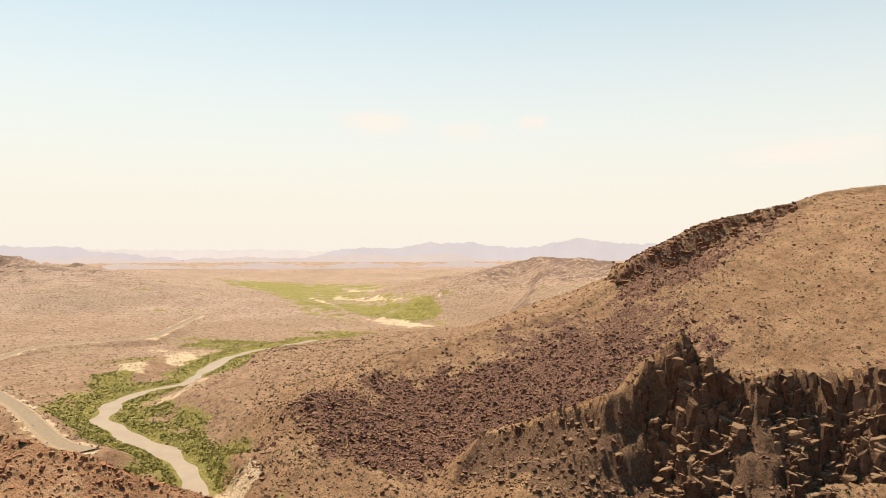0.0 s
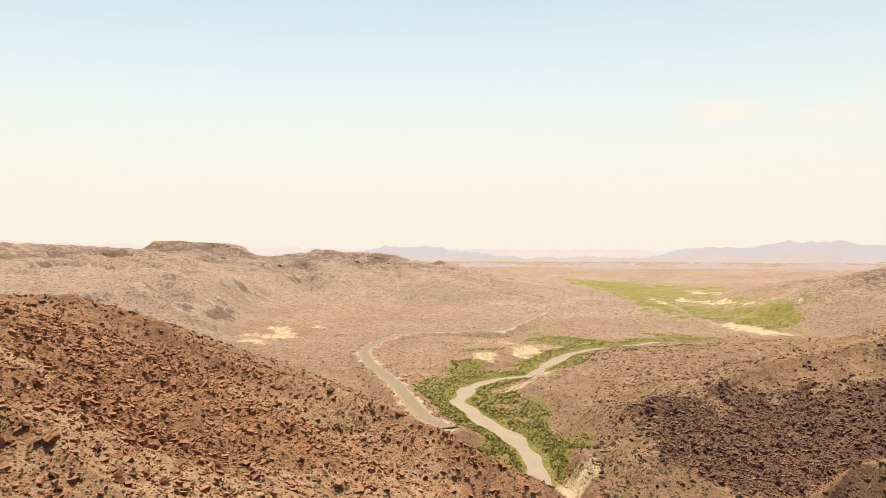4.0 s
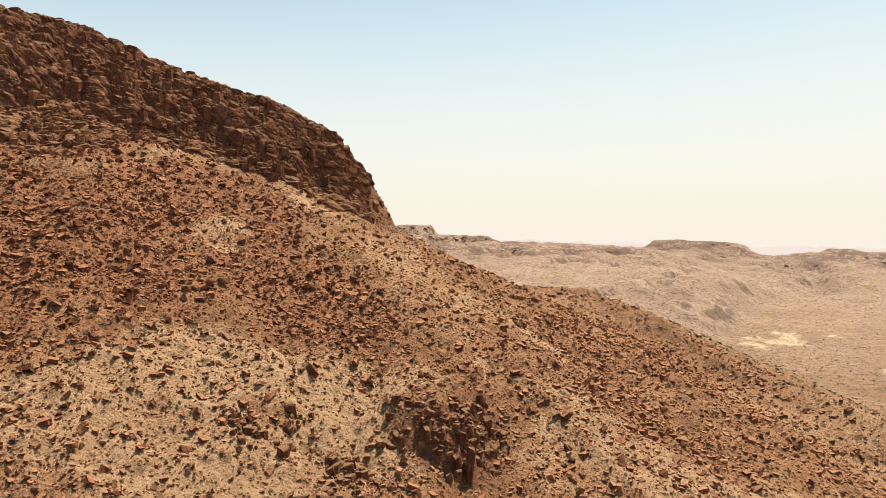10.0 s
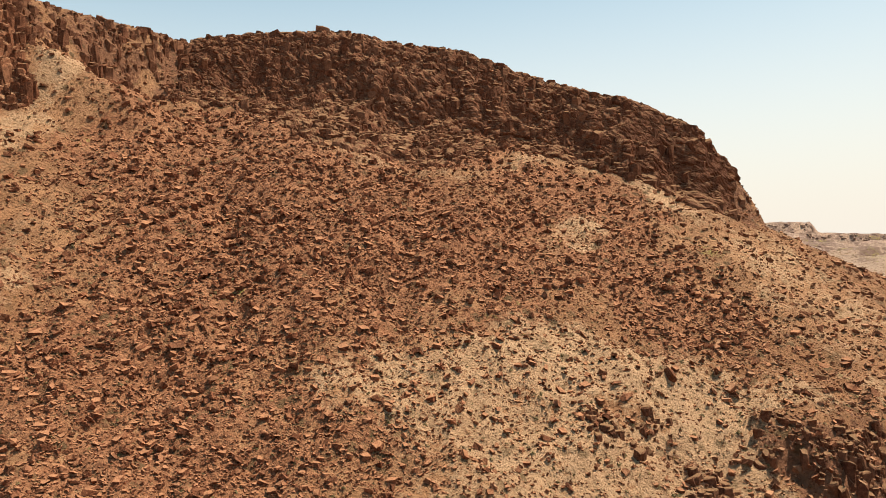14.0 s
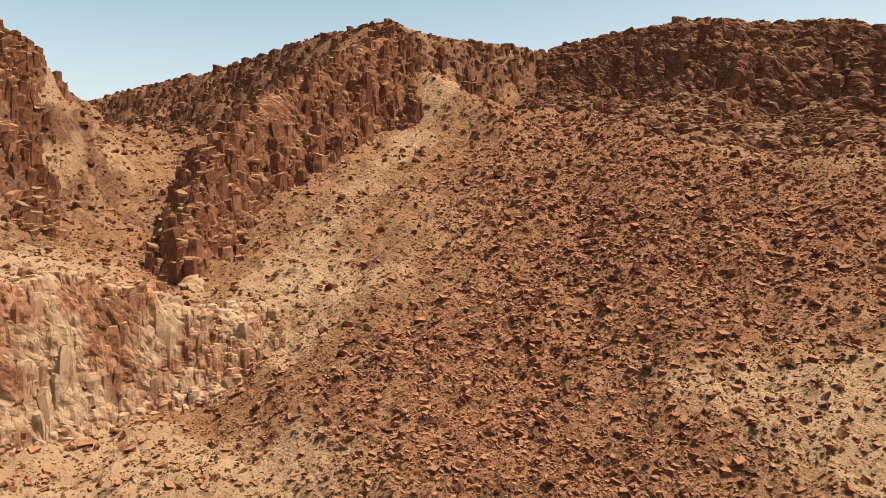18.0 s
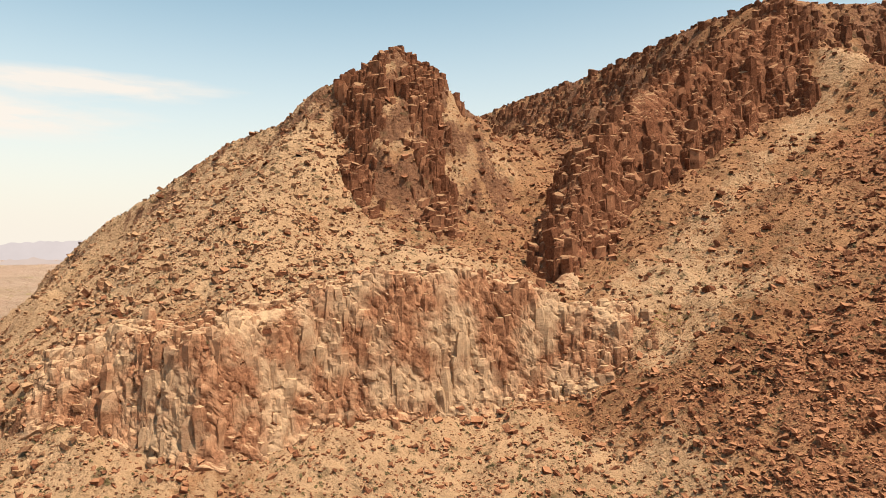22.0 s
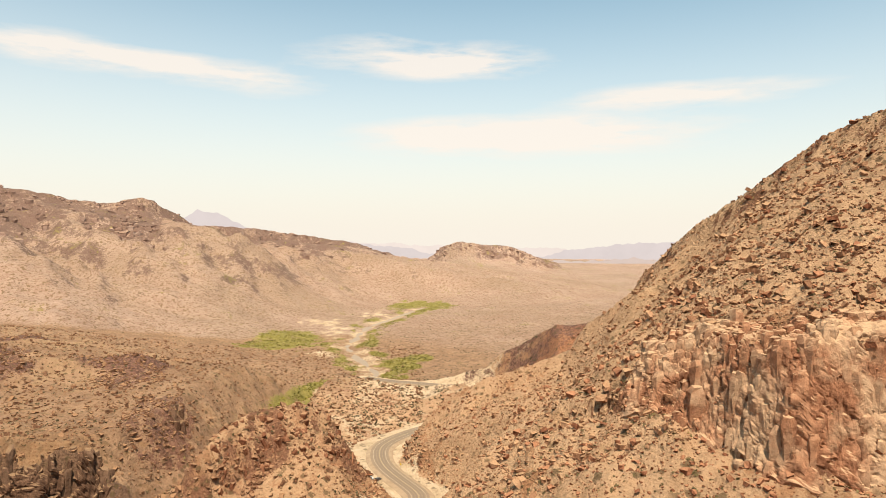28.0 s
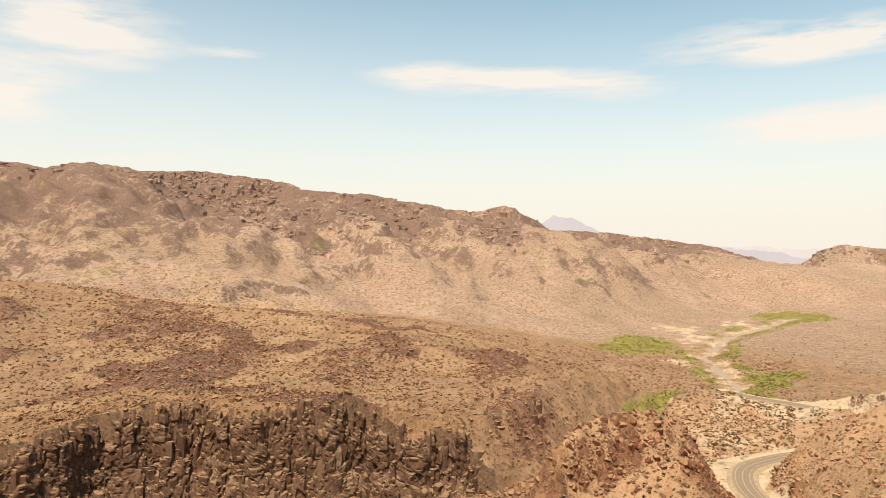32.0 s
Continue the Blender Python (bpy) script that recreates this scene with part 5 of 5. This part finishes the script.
def plants(name, label, n, bearings, near, far, seed, least, most, material, wanted, shapes=CLUMPS):
    x, y, z, cover, r, g = cast(n, bearings, near, far, seed)
    cover["height"] = z
    keep = (g.random(n) < wanted(x, y, cover)) & ((z - 150) / r > -0.5)
    x, y, z = x[keep], y[keep], z[keep]
    s = g.uniform(least, most, len(x)) * g.uniform(0.7, 1.1, len(x))
    size = s[:, None] * g.uniform(0.8, 1.2, (len(x), 3)) * (1.1, 1.1, 0.9)
    tagged(new(name, heap(name, shapes, np.stack([x, y, z + 0.02], -1), size, turns(len(x), 0.1), material, False)), label, "shrubs", kind="stuff")


def dry(x, y, cover):
    return np.clip(0.5 - 0.35 * cover["scree"] - 0.4 * cover["rock"] + 0.3 * cover["pale"], 0.05, 1) * (np.minimum(nearest(x, y, ROAD_WEST)[0], nearest(x, y, RIVER)[0]) > 18)


def lush(x, y, cover):
    wet = nearest(x, y, RIVER)[0]
    return np.where((wet > 10) & (cover["height"] < 9), smooth(0.25, 0.8, cover["grass"]) * (x > -3000), 0)


plants("desert_shrubs", "low olive-grey desert shrubs dotted over the slope", 15000, (-100, 100), 95, 430, 31, 0.5, 1.25, SHRUB, dry)
plants("desert_shrubs", "low olive-grey desert shrubs across the canyon", 14000, (92, 156), 300, 1100, 32, 1.2, 2.6, DARK_SHRUB, dry, FAR_CLUMPS)
plants("desert_shrubs", "dark olive shrubs on the hill across the river", 11000, (-148, -96), 330, 1000, 35, 1.3, 2.8, DARK_SHRUB, dry, FAR_CLUMPS)
plants("desert_shrubs", "dark olive shrubs scattered over the valley", 22000, (-108, -45), 420, 1900, 36, 1.6, 3.4, DARK_SHRUB, dry, FAR_CLUMPS)
plants("desert_shrubs", "dark olive shrubs scattered over the plain", 10000, (72, 98), 420, 1900, 37, 1.6, 3.4, DARK_SHRUB, dry, FAR_CLUMPS)
plants("river_bushes", "bright green bushes along the river's banks", 60000, (-112, -78), 380, 1500, 33, 1.1, 2.8, BUSH, lush)
plants("river_bushes", "bright green bushes on the sandy river flats", 26000, (86, 110), 560, 1800, 34, 1.5, 3.4, BUSH, lush)

# ---- road furniture and parked cars ----
def part(name, bm, material, parent, label=""):
    me = bpy.data.meshes.new(name)
    bmesh.ops.recalc_face_normals(bm, faces=bm.faces)
    bm.to_mesh(me)
    bm.free()
    me.materials.append(material)
    ob = new(name, me)
    ob.parent = parent
    if label:
        tagged(ob, label)
    return ob


def box(size, at=(0, 0, 0), bevel=0.0, taper=1.0):
    bm = bmesh.new()
    bmesh.ops.create_cube(bm, size=1)
    for v in bm.verts:
        k = taper if v.co.z > 0 else 1.0
        v.co = Vector((v.co.x * size[0] * k + at[0], v.co.y * size[1] * (1 + (k - 1) * 0.5) + at[1], v.co.z * size[2] + at[2]))
    if bevel:
        bmesh.ops.bevel(bm, geom=bm.edges, offset=bevel, segments=2, affect="EDGES")
    return bm


def wheel_mesh(radius, width, at, turned=True):
    bm = bmesh.new()
    bmesh.ops.create_cone(bm, cap_ends=True, segments=18, radius1=radius, radius2=radius, depth=width, matrix=Matrix.Translation(at) @ Matrix.Rotation(radians(90), 4, "X"))
    bmesh.ops.bevel(bm, geom=[e for e in bm.edges if len(e.link_faces) == 2 and e.calc_face_angle() > 1], offset=0.04, segments=2, affect="EDGES")
    return bm


def gloss(name, colour, rough, metal=0.0):
    m, n, l, b = nodes_of(name, rough)
    # dust alone, at random over the finish
    dust_and_light = noise_tex(n, l, place(n), 3.0, 5, 0.6)
    l.new(mix(n, l, math_node(n, l, "MULTIPLY", ramp(n, l, dust_and_light, 0.45, 0.75), 0.3), colour, (0.4, 0.3, 0.2)), b.inputs["Base Color"])
    b.inputs["Metallic"].default_value, b.inputs["Specular IOR Level"].default_value = metal, 0.5
    return m


WHITE_PAINT, DARK_PAINT = gloss("white_car_paint", (0.75, 0.74, 0.72), 0.3), gloss("dark_car_paint", (0.03, 0.032, 0.038), 0.3)
CAR_GLASS, RUBBER, RIM_METAL = gloss("tinted_glass", (0.02, 0.025, 0.03), 0.08), gloss("tyre_rubber", (0.025, 0.025, 0.025), 0.85), gloss("wheel_alloy", (0.5, 0.5, 0.5), 0.35, 0.8)
LAMP_CLEAR, LAMP_RED = gloss("lamp_glass", (0.7, 0.7, 0.66), 0.15), gloss("tail_lamp_red", (0.35, 0.02, 0.02), 0.2)
SIGN_YELLOW, POST_GREY = gloss("sign_yellow", (0.75, 0.52, 0.02), 0.5), gloss("galvanised_post", (0.32, 0.31, 0.3), 0.5, 0.6)
LINE_YELLOW, LINE_WHITE, SEAL = gloss("faded_yellow_line", (0.40, 0.30, 0.16), 0.8), gloss("faded_white_line", (0.44, 0.35, 0.25), 0.8), gloss("dark_wheel_track", (0.16, 0.115, 0.08), 0.85)


def car(label, paint, x, y, heading, tall):
    thing = tagged(new("car"), label, "car", "cars beside the road")
    part("body", box((4.6, 1.85, 0.62), (0, 0, 0.62), 0.14), paint, thing)
    part("cabin", box((2.7, 1.62, tall), (-0.25, 0, 0.93 + tall / 2), 0.12, 0.78), paint, thing)
    part("windscreen", box((0.05, 1.35, tall * 0.62), (0.93, 0, 0.95 + tall * 0.48), 0.01), CAR_GLASS, thing, "tinted windscreen")
    part("rear_window", box((0.05, 1.3, tall * 0.6), (-1.43, 0, 0.95 + tall * 0.5), 0.01), CAR_GLASS, thing, "tinted rear window")
    for s in (-1, 1):
        for at in (0.35, -0.8):
            part("side_window", box((0.95, 0.04, tall * 0.55), (at, s * 0.755, 0.96 + tall * 0.47), 0.01), CAR_GLASS, thing, "tinted side window")
        part("headlight", box((0.08, 0.42, 0.16), (2.28, s * 0.62, 0.72), 0.02), LAMP_CLEAR, thing, "clear headlight")
        part("tail_light", box((0.08, 0.3, 0.2), (-2.28, s * 0.7, 0.78), 0.02), LAMP_RED, thing, "red tail light")
        part("mirror", box((0.16, 0.2, 0.14), (0.75, s * 1.0, 1.02), 0.03), paint, thing)
        for at in (1.42, -1.42):
            wheel = part("wheel", wheel_mesh(0.35, 0.22, (at, s * 0.84, 0.35)), RUBBER, thing, "black rubber tyre")
            part("rim", wheel_mesh(0.21, 0.03, (at, s * 0.96, 0.35)), RIM_METAL, wheel, "grey alloy rim")
    z = float(sample(np.array([float(x)]), np.array([float(y)]))[0][0])
    thing.matrix_world = pose(x, y, z + 0.02, 0, 0, heading)
    return thing


car("white van parked on the gravel beside the road", WHITE_PAINT, -349.0, -39.0, 150, 1.05)
car("dark car parked on the gravel beside the road", DARK_PAINT, -352.5, -35.5, 150, 0.62)


def road_sign(x, y, heading):
    thing = tagged(new("road_sign"), "yellow diamond warning sign on a steel post", "road sign")
    part("post", box((0.09, 0.09, 2.6), (0, 0, 1.3), 0.01), POST_GREY, thing)
    bm = box((0.9, 0.03, 0.9), (0, 0, 0), 0.01)
    bm.transform(Matrix.Translation((0, -0.07, 2.35)) @ Matrix.Rotation(radians(45), 4, "Y"))
    part("plate", bm, SIGN_YELLOW, thing, "yellow diamond plate")
    z = float(sample(np.array([float(x)]), np.array([float(y)]))[0][0])
    thing.matrix_world = pose(x, y, z, 0, 0, heading)


road_sign(-372, -25, 60)


def along(name, label, line, offset, width, lift, material):
    c, side = ribbon(line)
    v = np.stack([np.column_stack([c[:, :2] + side * (offset + o), c[:, 2] + lift]) for o in (-width / 2, width / 2)], 1).reshape(-1, 3)
    return tagged(new(name, mesh_of(name, v, grid_faces(len(c), 2)[:, ::-1], material, False)), label, "road marking", kind="structure")


for offset, width, name, material in ((-0.15, 0.12, "centre_line", LINE_YELLOW), (0.15, 0.12, "centre_line", LINE_YELLOW), (-3.5, 0.15, "edge_line", LINE_WHITE), (3.5, 0.15, "edge_line", LINE_WHITE),
                                      (-2.4, 0.6, "wheel_track", SEAL), (-1.0, 0.6, "wheel_track", SEAL), (1.0, 0.6, "wheel_track", SEAL), (2.4, 0.6, "wheel_track", SEAL)):
    along(name, "faded painted line on the road" if "line" in name else "dark worn wheel track in the asphalt", ROAD_WEST, offset, width, 0.165 if "track" in name else 0.17, material)
